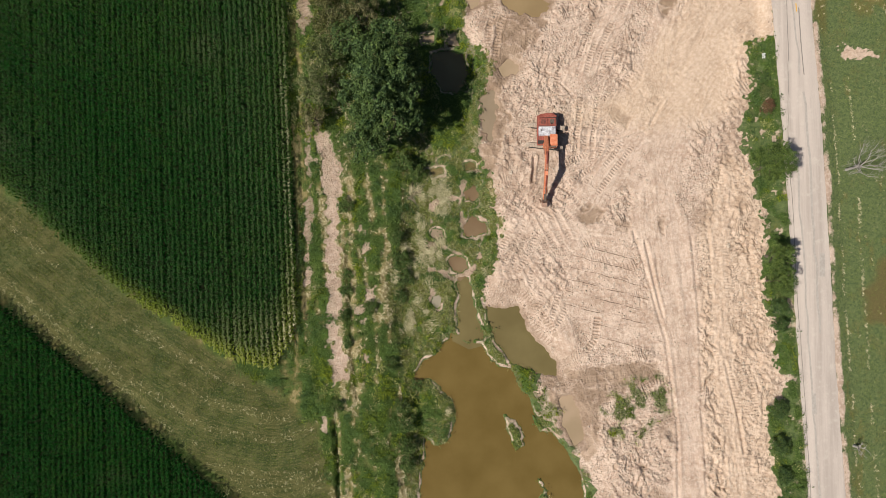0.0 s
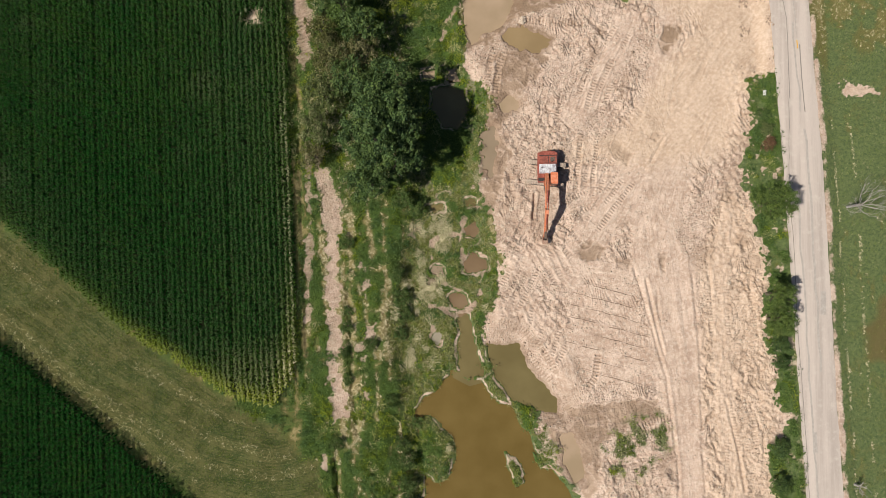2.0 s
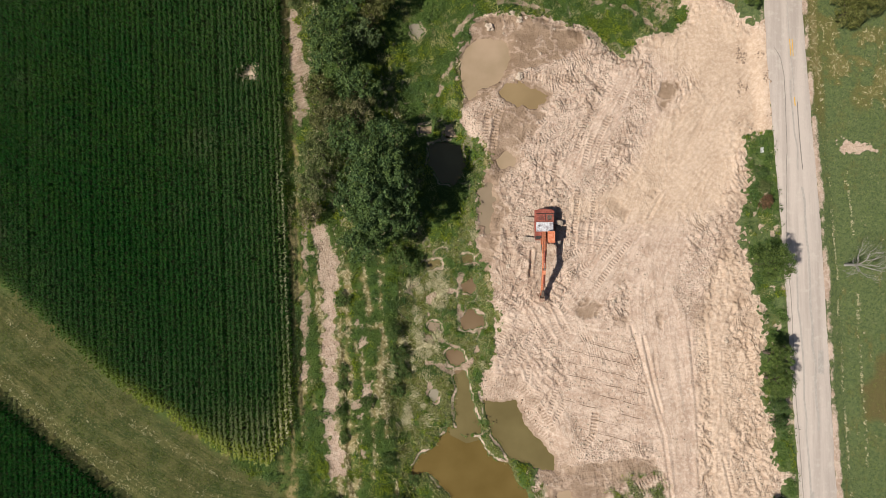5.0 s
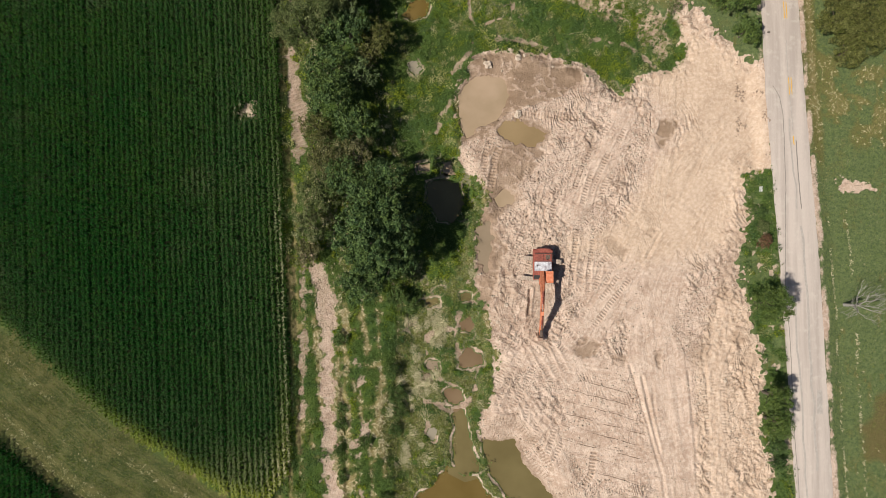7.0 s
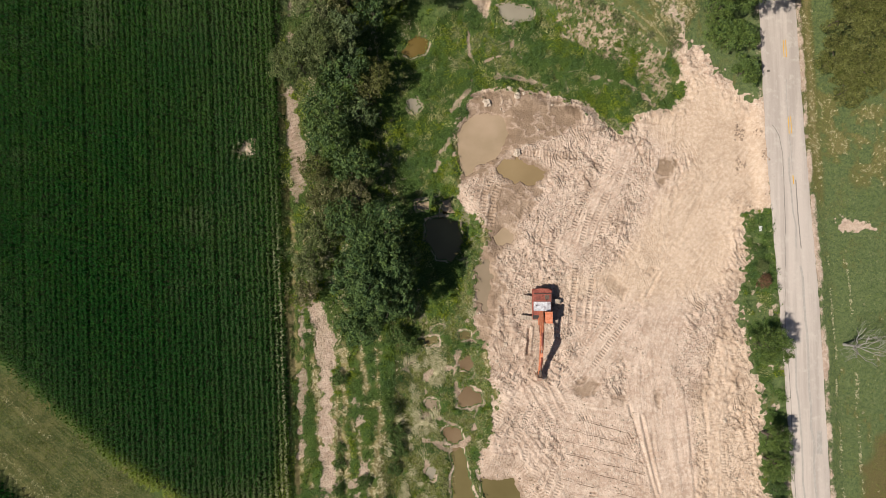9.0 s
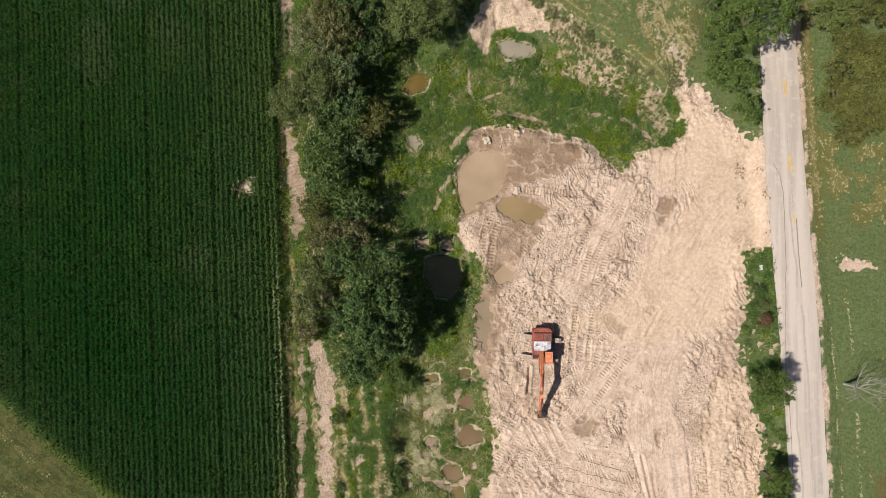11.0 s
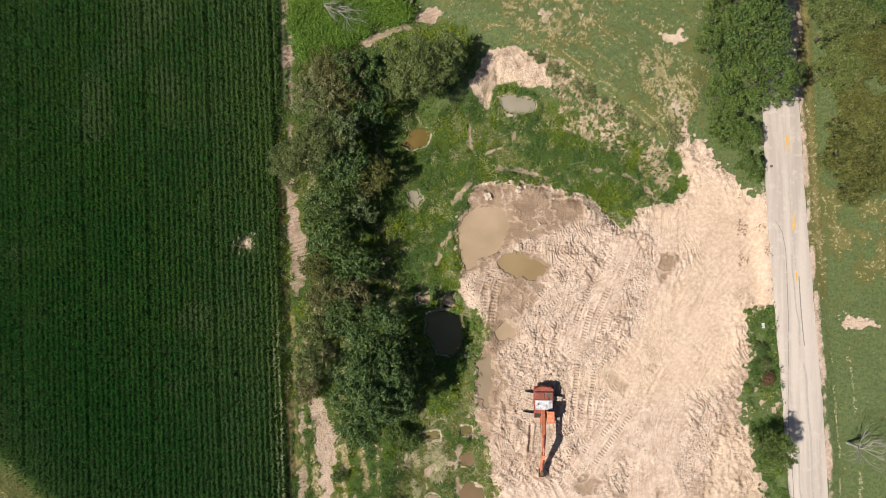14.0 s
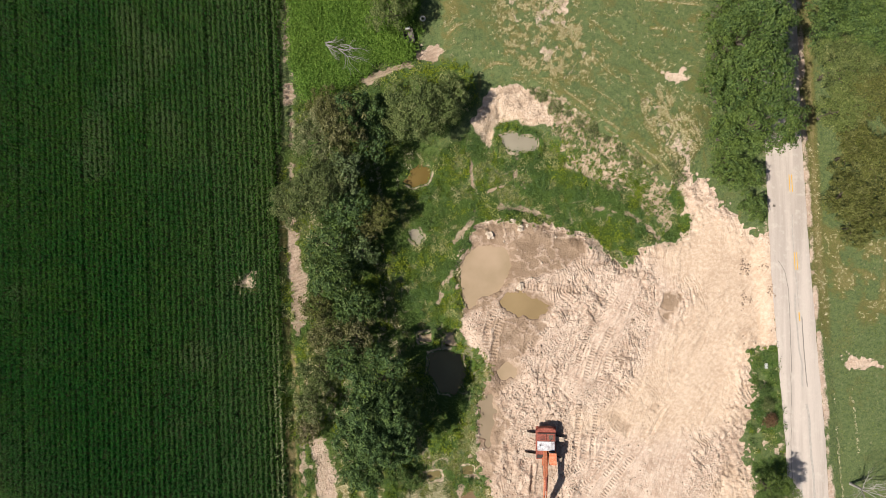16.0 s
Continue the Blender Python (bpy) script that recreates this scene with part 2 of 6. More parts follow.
ISLANDS = [
    [(-6.7, -37.0), (-4.7, -36.9), (-2.3, -38.8), (-1.0, -40.1), (-0.8, -42.7), (-1.9, -45.4), (-3.5, -46.3), (-5.5, -44.8), (-5.9, -40.0)],
    [(9.1, 18.9), (9.8, 18.7), (9.9, 17.4), (9.6, 16.6), (9.2, 17.3)],
    [(6.1, -41.9), (7.5, -42.7), (8.9, -44.3), (8.9, -46.2), (7.5, -47.0), (6.5, -44.7)],
    [(10.1, -41.9), (11.5, -43.2), (13.3, -44.2), (12.1, -44.6), (10.5, -43.5)],
    [(10.6, -50.6), (11.5, -51.2), (12.3, -52.5), (12.0, -53.9), (11.3, -54.8), (10.9, -53.4), (11.3, -52.3)],
]
MUD = []   # damp ground on the site: outline, how damp
MUD.append(([(-0.1, 15.3), (-0.1, 22.5), (2.4, 28.0), (7.1, 29.1), (11.9, 28.5), (18.3, 25.9), (18.6, 23.7), (15.0, 22.5), (7.4, 20.1), (4.6, 16.9)], 0.68))
MUD.append(([(3.3, 7.8), (5.1, 12.7), (3.4, 14.4), (10.0, 16.0), (12.8, 14.3), (9.1, 11.0), (7.9, 6.9), (5.4, 3.6), (7.0, 1.2), (5.4, -6.2), (4.0, -9.4), (2.7, -7.0), (2.8, 1.2)], 0.62))
MUD.append(([(15.7, -13.1), (17.7, -11.9), (20.5, -12.7), (19.3, -14.5), (16.5, -14.9)], 0.6))
MUD.append(([(21.6, -14.7), (23.6, -14.6), (23.4, -15.8), (21.8, -15.8)], 0.4))
MUD.append(([(29.0, 18.9), (30.8, 19.3), (31.4, 18.4), (30.7, 16.9), (29.3, 14.8), (28.1, 15.1), (27.6, 16.6), (28.7, 17.5)], 0.66))
MUD.append(([(6.2, 17.7), (8.2, 19.1), (11.5, 18.7), (13.5, 17.2), (12.2, 15.4), (9.0, 15.0), (6.6, 15.9)], 0.66))
MUD.append(([(4.8, 14.5), (7.4, 15.1), (9.4, 13.7), (11.8, 12.8), (10.6, 11.4), (6.6, 11.7), (4.6, 12.6)], 0.52))
MUD.append(([(20.4, 1.4), (21.4, 3.0), (24.4, 0.5), (23.4, -1.1), (21.6, -0.2)], 0.33))
MUD.append(([(26.2, 2.6), (27.8, 3.8), (29.0, 3.2), (27.4, 1.9)], 0.4))
MUD.append(([(27.8, -13.9), (28.8, -13.7), (28.4, -16.1), (27.8, -15.5)], 0.5))
MUD.append(([(11.2, -36.2), (17.5, -35.0), (23.1, -34.1), (27.4, -34.1), (27.7, -36.5), (23.0, -38.1), (19.1, -40.4), (19.0, -46.7), (17.4, -48.3), (13.5, -42.8)], 0.56))
MUD.append(([(9.8, -9.5), (10.8, -4.6), (13.4, -5.0), (13.4, -8.7), (11.4, -11.1), (9.8, -11.1)], 0.3))
SANDY = [(15.8, 0.4), (22.9, 5.1), (27.7, 11.4), (33.3, 18.5), (27.1, 24.1), (33.5, 32.0), (42.0, 25.6), (44.5, 24.0), (44.1, 13.0), (40.1, 8.3), (38.4, 0.5), (30.6, -1.1), (22.8, -1.1)]
HAUL = [(22.5, -7.1), (28.8, -9.6), (32.2, -15.1), (33.3, -24.6), (33.2, -38.7), (34.3, -61.8), (29.3, -61.8), (29.1, -43.4), (28.3, -34.1), (26.2, -24.6), (24.0, -15.1)]
SCRAPE = [(14.9, -19.3), (19.2, -17.1), (24.0, -18.3), (26.2, -24.6), (28.5, -32.5), (23.8, -32.9), (19.1, -31.8), (14.4, -27.8)]
SWIRL = [(16.1, -8.7), (17.0, -1.5), (21.0, 0.9), (29.0, 7.4), (38.7, 13.8), (40.2, 10.5), (34.5, 0.9), (28.8, -7.2), (22.5, -9.5)]
CHURN = [(37.5, -4.0), (41.8, -9.6), (43.3, -34.0), (44.1, -61.7), (34.3, -61.8), (33.5, -30.9), (33.4, -16.7), (35.5, -7.2)]
ROAD_W = [(49.1, -83.6), (47.2, -52.4), (46.3, -33.9), (45.8, -23.0), (45.3, -11.3), (44.8, -1.0), (44.0, 11.9), (43.4, 21.7), (43.0, 35.9), (42.8, 43.9), (42.6, 60.1), (42.5, 93.1)]
ROAD_E = [(53.8, -83.5), (52.2, -52.4), (51.3, -33.9), (51.0, -23.0), (50.6, -11.3), (50.2, -1.0), (49.4, 11.9), (48.6, 25.6), (48.1, 37.5), (47.9, 43.9), (47.7, 60.0), (47.7, 93.0)]
ROW_LEAN = 0.047                      # the corn rows lean this much west for each metre north


def road_edges(y):
    w, e = np.array(ROAD_W), np.array(ROAD_E)
    return np.interp(y, w[:, 1], w[:, 0]), np.interp(y, e[:, 1], e[:, 0])


def ground(x, y):
    """Height of the ground and how much of each kind of cover it bears, at places given as arrays."""
    g = {}
    wob = fbm(x, y, 2.6, 1) - 0.5
    fine = fbm(x, y, 0.9, 2, 3) - 0.5
    big = fbm(x, y, 14, 3, 3)
    ragged = fbm(x, y, 0.5, 4, 2) - 0.5
    site = inside(SITE, x, y) + 2.2 * wob + 1.8 * fine + 1.9 * ragged
    wet = inside(WET, x, y) + 1.5 * wob
    dirt = step(site, -0.25, 0.25)
    swamp = step(wet, -0.6, 0.6)
    h = 0.25 * (big - 0.5) + 0.1 * wob
    h = h - 0.35 * step(site, -1, 3) - 1.25 * step(wet, -1.0, 2.2) - 0.35 * step(inside(BELT, x, y), -1, 4)
    h = h + 0.7 * step(inside(MEADOW, x, y), -1, 3)
    west, east = road_edges(y)
    off = np.maximum(west - x, x - east)
    onroad = step(-off, -2.5, 0.0)
    h = h * (1 - onroad) + 0.36 * onroad

    # worked earth: clods, ruts, windrows
    haul = step(inside(HAUL, x, y) + 3 * wob, -0.8, 1.0)
    swirl = step(inside(SWIRL, x, y) + 3 * wob, -1, 2)
    scrape = step(inside(SCRAPE, x, y) + 2 * wob, -0.5, 1.0)
    churn = step(inside(CHURN, x, y) + 2 * wob, -1, 1)
    sandy = step(inside(SANDY, x, y) + 4 * wob, -2, 2)
    swath, groove = np.zeros_like(x), np.zeros_like(x)
    sway, srun, seam = np.zeros_like(x), 0.05 * (x + y), np.ones_like(x)
    for k, (line, wide) in enumerate(SWATHS):
        near = along(line, x, y, True) + 0.8 * wob
        m = step(near, wide, wide * 0.55)
        run = x * 0.06 + y * 0.06
        scratch = 1.6 * (vnoise(near, run + k * 9, 0.25, 131 + k) - 0.5) + 0.6 * (vnoise(near, run * 1.4 + k * 5, 0.6, 151 + k) - 0.5)
        groove = groove * (1 - m) + scratch * m
        swath = np.maximum(swath, m)
        sway = np.where(m > 0.5, near + 40 * k + 40, sway)
        seam = np.where(m > 0.97, 1.0, np.minimum(seam, step(np.abs(m - 0.5), 0.12, 0.46)))
    groove = groove * dirt
    calm = np.clip(np.maximum(np.maximum(haul, 0.8 * swirl), np.maximum.reduce([0.85 * scrape, 0.95 * sandy, 0.92 * swath])), 0, 1)
    clod = np.abs(fbm(x, y, 1.5, 5, 4) - 0.5) * 2
    lump = fbm(x, y, 0.55, 6, 3) - 0.5
    damp = np.zeros_like(x)
    for poly, much in MUD:
        damp = np.maximum(damp, min(1.0, much * 1.3) * step(inside(poly, x, y) + 1.2 * wob + 1.0 * fine, -0.2, 0.3))
    dried = step(1 - np.abs(fbm(0.6 * x - 0.5 * y, y + 0.5 * x, 2.4, 18, 4) - 0.5) * 2, 0.90, 0.98) + 0.8 * step(fbm(x, y, 1.1, 19, 3), 0.66, 0.74)
    crust = np.clip(dried, 0, 1) * np.minimum(damp * 2, 1)
    rough = dirt * (1 - np.minimum(1.6 * damp, 1)) * (1 - onroad) * (1 - 0.88 * calm) * (0.35 + 1.05 * step(fbm(x, y, 5, 9, 3), 0.38, 0.62))
    damp = damp * (1 - 0.5 * crust)
    crumb = fbm(x, y, 0.42, 8, 2) - 0.5
    gouge = step(1 - np.abs(fbm(x * 0.8 + 0.5 * y, y * 0.55 - 0.3 * x, 2.6, 15, 3) - 0.5) * 2, 0.93, 0.985) * step(vnoise(x, y, 3.1, 16), 0.42, 0.62)
    heave = np.abs(fbm(x + 0.3 * y, 0.7 * y, 2.8, 17, 4) - 0.5) * 2
    h = h + rough * (0.54 * heave - 0.12 * clod + 0.16 * lump + 0.28 * crumb - 0.15 * gouge) + dirt * (1 - onroad) * 0.03 * crumb + 0.022 * groove * (1 - onroad)
    turn = (fbm(x, y, 5, 11, 2) - 0.5)
    # crawler passes: a pair of ribbed lanes with a little berm on either side of each
    ribu = 0.94 * x + 0.34 * y + 3.0 * (fbm(x, y, 4.5, 13, 2) - 0.5) + 0.5 * (fbm(x, y, 1.2, 14, 2) - 0.5)
    ribw = np.clip(rough, 0, 1) * 0.75 * step(fbm(x, y, 2.6, 20, 3), 0.44, 0.56)
    for px, py, way, long, deep in PASSES:
        near = (np.abs(x - px) < long) & (np.abs(y - py) < long)
        if not near.any():
            continue
        dx, dy = x[near] - px, y[near] - py
        u, v = dx * math.cos(way) + dy * math.sin(way), -dx * math.sin(way) + dy * math.cos(way)
        v = v + 0.5 * turn[near] + 0.012 * u * u * math.sin(px * 3)
        ends = step(np.abs(u) + 1.2 * wob[near], long * 0.5, long * 0.5 - 1.2)
        d = np.abs(np.abs(v) - 1.2) + 0.25 * fine[near]
        bed = step(d, 0.42, 0.20) * ends * deep
        gone = np.maximum(step(d, 0.8, 1.05), step(np.abs(u), long * 0.5 + 1.0, long * 0.5 + 1.25))
        ribu[near] = np.where((d < 0.62) & (np.abs(u) < long * 0.5 + 0.8), u, ribu[near])
        ribw[near] = np.maximum(ribw[near] * gone, bed)
        h[near] += dirt[near] * (1 - onroad[near]) * ends * deep * (0.06 * np.exp(-((d - 0.5) / 0.13) ** 2) - 0.05 * step(d, 0.42, 0.3))
    ribw = ribw * dirt * (1 - onroad) * (1 - 0.7 * haul)
    u = x - 0.085 * (y + 20) * -1 + 0.25 * turn
    lines = 1.5 * (vnoise(u, y * 0.05, 0.36, 31) - 0.5) + 1.2 * (vnoise(u, y * 0.08, 0.8, 32) - 0.5)
    h = h + dirt * haul * 0.045 * lines
    sway = np.where((swath <= 0.5) & (haul > 0.5), u, sway)
    cx, cy = 15.28, -9.54
    r = np.hypot(x - cx, (y - cy) * 1.15) + 1.5 * turn
    h = h + dirt * swirl * 0.018 * (1.6 * (vnoise(r, np.arctan2(y - cy, x - cx) * 1.2, 0.36, 33) - 0.5) + 1.4 * (vnoise(r, np.arctan2(y - cy, x - cx) * 2, 0.9, 34) - 0.5))
    sway = np.where((swath <= 0.5) & (haul <= 0.5) & (swirl > 0.5), r - 60, sway)
    combed = np.clip(np.maximum.reduce([step(swath, 0.4, 0.8), 0.8 * step(haul, 0.4, 0.8), 0.8 * step(swirl, 0.4, 0.8)]), 0, 1) * dirt
    loose = 1 - swath
    combed = combed * seam * (1 - loose * (1 - np.minimum(step(np.abs(haul - 0.5), 0.12, 0.46), step(np.abs(swirl - 0.5), 0.12, 0.46))))
    v = y + 0.26 * x + 0.5 * turn
    g["scrape"], g["sv"] = scrape * dirt, v
    h = h + dirt * scrape * 0.06 * ((v / 1.75 + 0.5) % 1)
    u = x + 0.19 * y + 1.2 * turn
    h = h + dirt * churn * (0.05 * (vnoise(u, y * 0.1, 0.6, 37) - 0.5) + 0.10 * lump + 0.16 * crumb)
    press = np.zeros_like(x)
    for line in CLEATS:
        d, s = march(line, x, y)
        band = step(d + 0.15 * fine, 0.52, 0.38) * dirt * step(vnoise(s, d * 0, 2.5, 81), 0.15, 0.35)
        press = np.maximum(press, band * step(np.sin(s * 2 * math.pi / 0.46), 0.2, -0.7))
        h = h + band * (0.09 * np.sin(s * 2 * math.pi / 0.46) - 0.06) + 0.06 * dirt * np.exp(-((d - 0.52) / 0.12) ** 2)
    for line, deep in HAUL_RUTS:
        h = h - dirt * deep * np.exp(-(along(line, x, y) / 0.17) ** 2) + dirt * 0.5 * deep * np.exp(-((along(line, x, y) - 0.42) / 0.16) ** 2)

    h = h - 0.12 * np.minimum(damp * 2, 1) * dirt + 0.05 * crust
    # shade in cleat troughs and gouges, put in as the damp colour
    damp = np.maximum(damp, 0.6 * press)
    damp = np.maximum(damp, 0.5 * np.clip(rough, 0, 1) * gouge)
    damp = np.clip(np.maximum(damp, dirt * (1 - 0.6 * calm) * 0.34 * step(fbm(x, y, 3.6, 41, 4), 0.52, 0.70)) - 0.10 * groove, 0, 1)

    # water lies where the ground dips under the level of each pond
    pool = np.zeros_like(x)
    shore, rim = np.zeros_like(x), np.zeros_like(x)
    isle = np.full(x.shape, -99.0)
    for poly in ISLANDS:
        isle = np.maximum(isle, inside(poly, x, y))
    dips = []
    for poly, level in PONDS:
        d = inside(poly, x, y)
        if d.max() < -90:
            continue
        d = np.where(d > -50, np.minimum(d, -isle) + (0.9 * wob + 0.7 * fine) * (1.9 if level > -0.8 else 1.0), d)
        h = np.where((d > -1.3) & (d <= 0), np.maximum(h, level + 0.05 + 0.14 * np.clip(-d, 0, 0.8)), h)
        h = np.where((d > -5) & (d <= 0), np.minimum(h, level + 0.10 + 0.06 * fine - 0.33 * d), h)
        dips.append((d, level))
    for d, level in dips:
        h = np.where(d > 0, np.minimum(h, level - 0.04 - 0.3 * np.clip(d, 0, 1.6)), h)
        pool = np.maximum(pool, step(d, -0.1, 0.15))
        shore = np.maximum(shore, step(d, -0.9, -0.1))
        rim = np.maximum(rim, step(d, -0.55, -0.3) * step(d, -0.02, -0.14))
    rim = rim * swamp * step(vnoise(x, y, 1.6, 49), 0.25, 0.55)
    damp = np.maximum(damp, 0.65 * shore * (1 - 0.5 * swamp)) * (1 - rim)

    for line, wide, deep in DITCHES:
        h = h - deep * step(along(line, x, y) + 0.3 * fine, wide, wide * 0.4)
    bleach = step(inside(BLEACH, x, y) + 2.0 * wob + 2.0 * fine, -0.5, 0.5)
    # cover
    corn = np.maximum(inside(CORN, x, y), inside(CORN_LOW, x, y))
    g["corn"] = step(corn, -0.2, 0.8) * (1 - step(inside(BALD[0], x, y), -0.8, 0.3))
    path = np.full(x.shape, -99.0)
    for poly in PATHS:
        path = np.maximum(path, inside(poly, x, y))
    path = 0.86 * step(path + 1.1 * wob + 2.4 * fine, -0.05, 0.55)
    raked = np.full(x.shape, -99.0)
    for poly in RAKED:
        raked = np.maximum(raked, inside(poly, x, y))
    raked = 0.75 * step(raked + 1.0 * wob + 1.8 * fine, -0.3, 0.3)
    ribu = np.where(raked > 0.02, 0.7 * (y - 0.35 * x), ribu)
    ribw = np.maximum(ribw, raked)
    bald = np.full(x.shape, -99.0)
    for poly in BALD:
        bald = np.maximum(bald, inside(poly, x, y))
    bald = step(bald + 1.4 * wob + 3.0 * fine, -0.6, 0.6)
    scar = step(inside(SCAR, x, y) + 2.0 * wob + 1.0 * fine, -0.4, 0.5)
    banks = step(inside(BANK, x, y) + 2.0 * wob + 1.5 * fine, -0.6, 0.6)
    bank = banks * step(0.62 * fbm(x, y, 0.4, 43, 2) + 0.38 * fbm(x, y, 2.4, 46, 2), 0.38, 0.56)
    h = h + bank * 0.25 * (fbm(x, y, 0.8, 44, 3) - 0.5) + scar * 0.3 * (fbm(x, y, 0.9, 45, 3) - 0.5)
    verge = step(inside(VERGE, x, y) + 1.0 * wob, -0.3, 0.3)
    worn = np.full(x.shape, 1e9)
    for line in TRAILS:
        worn = np.minimum(worn, along(line, x, y))
    trail = swamp * np.maximum(0.9 * step(worn + 1.6 * fine + 0.7 * wob, 0.42, 0.05), 0.7 * step(np.abs(fbm(x, y, 5.5, 47, 3) - 0.5), 0.026, 0.006) * step(vnoise(x, y, 6, 48), 0.35, 0.6))
    bared = np.maximum(step(inside(SERE, x, y) + 3 * wob, -1, 2), step(inside(THIN, x, y) + 3 * wob, -1.5, 2)) * step(0.5 * fbm(x, y, 2.6, 121, 3) + 0.5 * fbm(x, y, 0.6, 122, 3), 0.50, 0.64)
    shoulder = step(off, 1.7, 0.3) * (0.78 + 1.4 * wob + 0.8 * fine) * (1 - dirt) * np.where(x > east, 1.0, 0.6)
    g["dirt"] = np.clip(np.maximum.reduce([dirt, path, raked, bald * 0.9, 0.6 * bared, 0.7 * verge * step(0.5 * fbm(x, y, 1.8, 123, 3) + 0.5 * fbm(x, y, 0.5, 124, 2), 0.55, 0.64), 0.9 * scar, bank * 0.74, trail * 0.72, 0.75 * rim, np.clip(shoulder, 0, 1) * 0.8]), 0, 1)
    g["damp"] = np.clip(np.maximum.reduce([damp, 0.62 * trail, 0.4 * path, 0.62 * raked, 0.34 * bank * (1 - scar), 0.34 * scar * step(fbm(x, y, 1.0, 125, 3), 0.48, 0.62)]), 0, 1)
    g["sand"] = np.clip(np.maximum.reduce([0.9 * sandy, 0.65 * churn, 0.8 * scar, 0.6 * bank, 0.4 * bald]), 0, 1)
    lane = step(inside(LANE, x, y) + 2 * wob, -0.8, 0.8)
    g["rust"] = np.maximum(step(inside(RUSTY, x, y) + 1.8 * wob, -0.6, 0.6), lane * (0.22 + 0.6 * step(fbm(x, y, 4, 66, 3), 0.42, 0.62))) * (1 - g["dirt"])
    strips = step(inside(STRIPS, x, y) + 1.5 * wob, -0.8, 0.8)
    strips = np.maximum(strips, (1 - dirt) * (1 - swamp) * (1 - lane) * step(x, 12, 9) * step(y, 42, 38) * (1 - g["corn"]))
    jungle = step(inside(JUNGLE, x, y) + 1.5 * wob, -0.5, 0.5)
    belt = step(inside(BELT, x, y) + 1.5 * wob, -0.8, 0.8)
    meadow = step(inside(MEADOW, x, y) + 1.5 * wob, -0.8, 0.8)
    north = step(y, 3, 14)
    patchy = 0.16 * north + 0.34 * fbm(x, y, 4.5, 51, 3) + 0.66 * fbm(x, y, 0.95, 52, 3)
    streak = 0.62 * fbm(x * 1.8 + 0.1 * y, y * 0.22, 1.5, 53, 2) + 0.38 * fbm(x, y, 0.8, 54, 3)
    bare = 1 - g["dirt"]
    isl = step(isle + 0.8 * wob, -0.2, 0.2)
    # SHADED: the trees' shadow patch is deepened with the dark lush ground colour
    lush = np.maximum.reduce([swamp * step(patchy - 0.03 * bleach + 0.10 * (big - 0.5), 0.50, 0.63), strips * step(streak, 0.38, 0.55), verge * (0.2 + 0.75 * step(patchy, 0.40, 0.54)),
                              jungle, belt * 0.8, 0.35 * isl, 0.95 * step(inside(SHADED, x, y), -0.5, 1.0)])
    clump = dirt * step(fbm(x, y, 1.4, 55, 3), 0.46, 0.58) * np.maximum(
        step(inside([(24.6, -36.1), (29.2, -36.1), (29.2, -40.3), (24.4, -45.0), (20.5, -44.3), (19.0, -40.4)], x, y), -1, 1),
        0.8 * step(inside([(6.9, -34.3), (11.3, -37.4), (14.4, -42.1), (18.3, -51.5), (16.3, -50.7), (13.2, -44.5), (8.9, -39.0)], x, y), -0.5, 0.5))
    g["lush"] = np.clip(np.maximum(lush * (1 - dirt) * (1 - np.maximum.reduce([path, raked, 0.9 * scar, 0.95 * bank, 0.8 * trail, 0.6 * rim])), np.maximum(0.85 * clump, 0.26 * banks * (1 - bank) * (1 - scar))) * (1 - pool), 0, 1)
    field = (1 - dirt) * (1 - swamp) * (1 - lane)
    mown = np.zeros_like(x)
    for gap, seed in ((2.0, 69), (4.6, 70)):
        mown = np.maximum(mown, step(np.abs(x - east - gap - 0.5 * wob) + 0.3 * fine, 0.24, 0.05) * (0.25 + 0.75 * step(vnoise(x * 0, y, 2.6, seed), 0.35, 0.6)))
    mown = 0.6 * mown * step(y, 12, -2) * field
    g["mown"] = mown
    edge_way = inside(CORN, x, y, 60.0)
    drag = 0.8 * (vnoise(edge_way, 0.03 * (x - y), 0.5, 58) - 0.5) + 1.1 * (vnoise(edge_way, 0.02 * (x - y), 1.6, 59) - 0.5)
    g["drag"] = np.clip(0.5 + drag, 0, 1) * lane
    brow = -inside(BANK, x, y, 40.0)
    scythe = step(vnoise(brow, 0.06 * (x + y), 0.45, 76), 0.66, 0.86) * step(vnoise(x, y, 1.6, 77), 0.35, 0.6) * step(brow, 14, 9)
    comb = step(vnoise(0.05 * x, y + 0.1 * x, 0.5, 78), 0.64, 0.85) * step(vnoise(x, y, 1.8, 79), 0.4, 0.6) * step(x, 22, 26) * step(y, 44, 47)
    sere = np.maximum.reduce([
        step(inside(SERE, x, y) + 2.5 * wob, -1.2, 1.6) * step(fbm(x * 1.5 + 0.5 * y, 0.4 * y - 0.2 * x, 0.6, 73, 3), 0.36, 0.56),
        0.95 * step(inside(THIN, x, y) + 3 * wob, -2, 2) * step(fbm(x, y, 0.8, 74, 3), 0.46, 0.62), 0.85 * scythe, 0.8 * comb, 0.30 * step(fbm(x, y, 0.9, 75, 4), 0.54, 0.66)]) * meadow
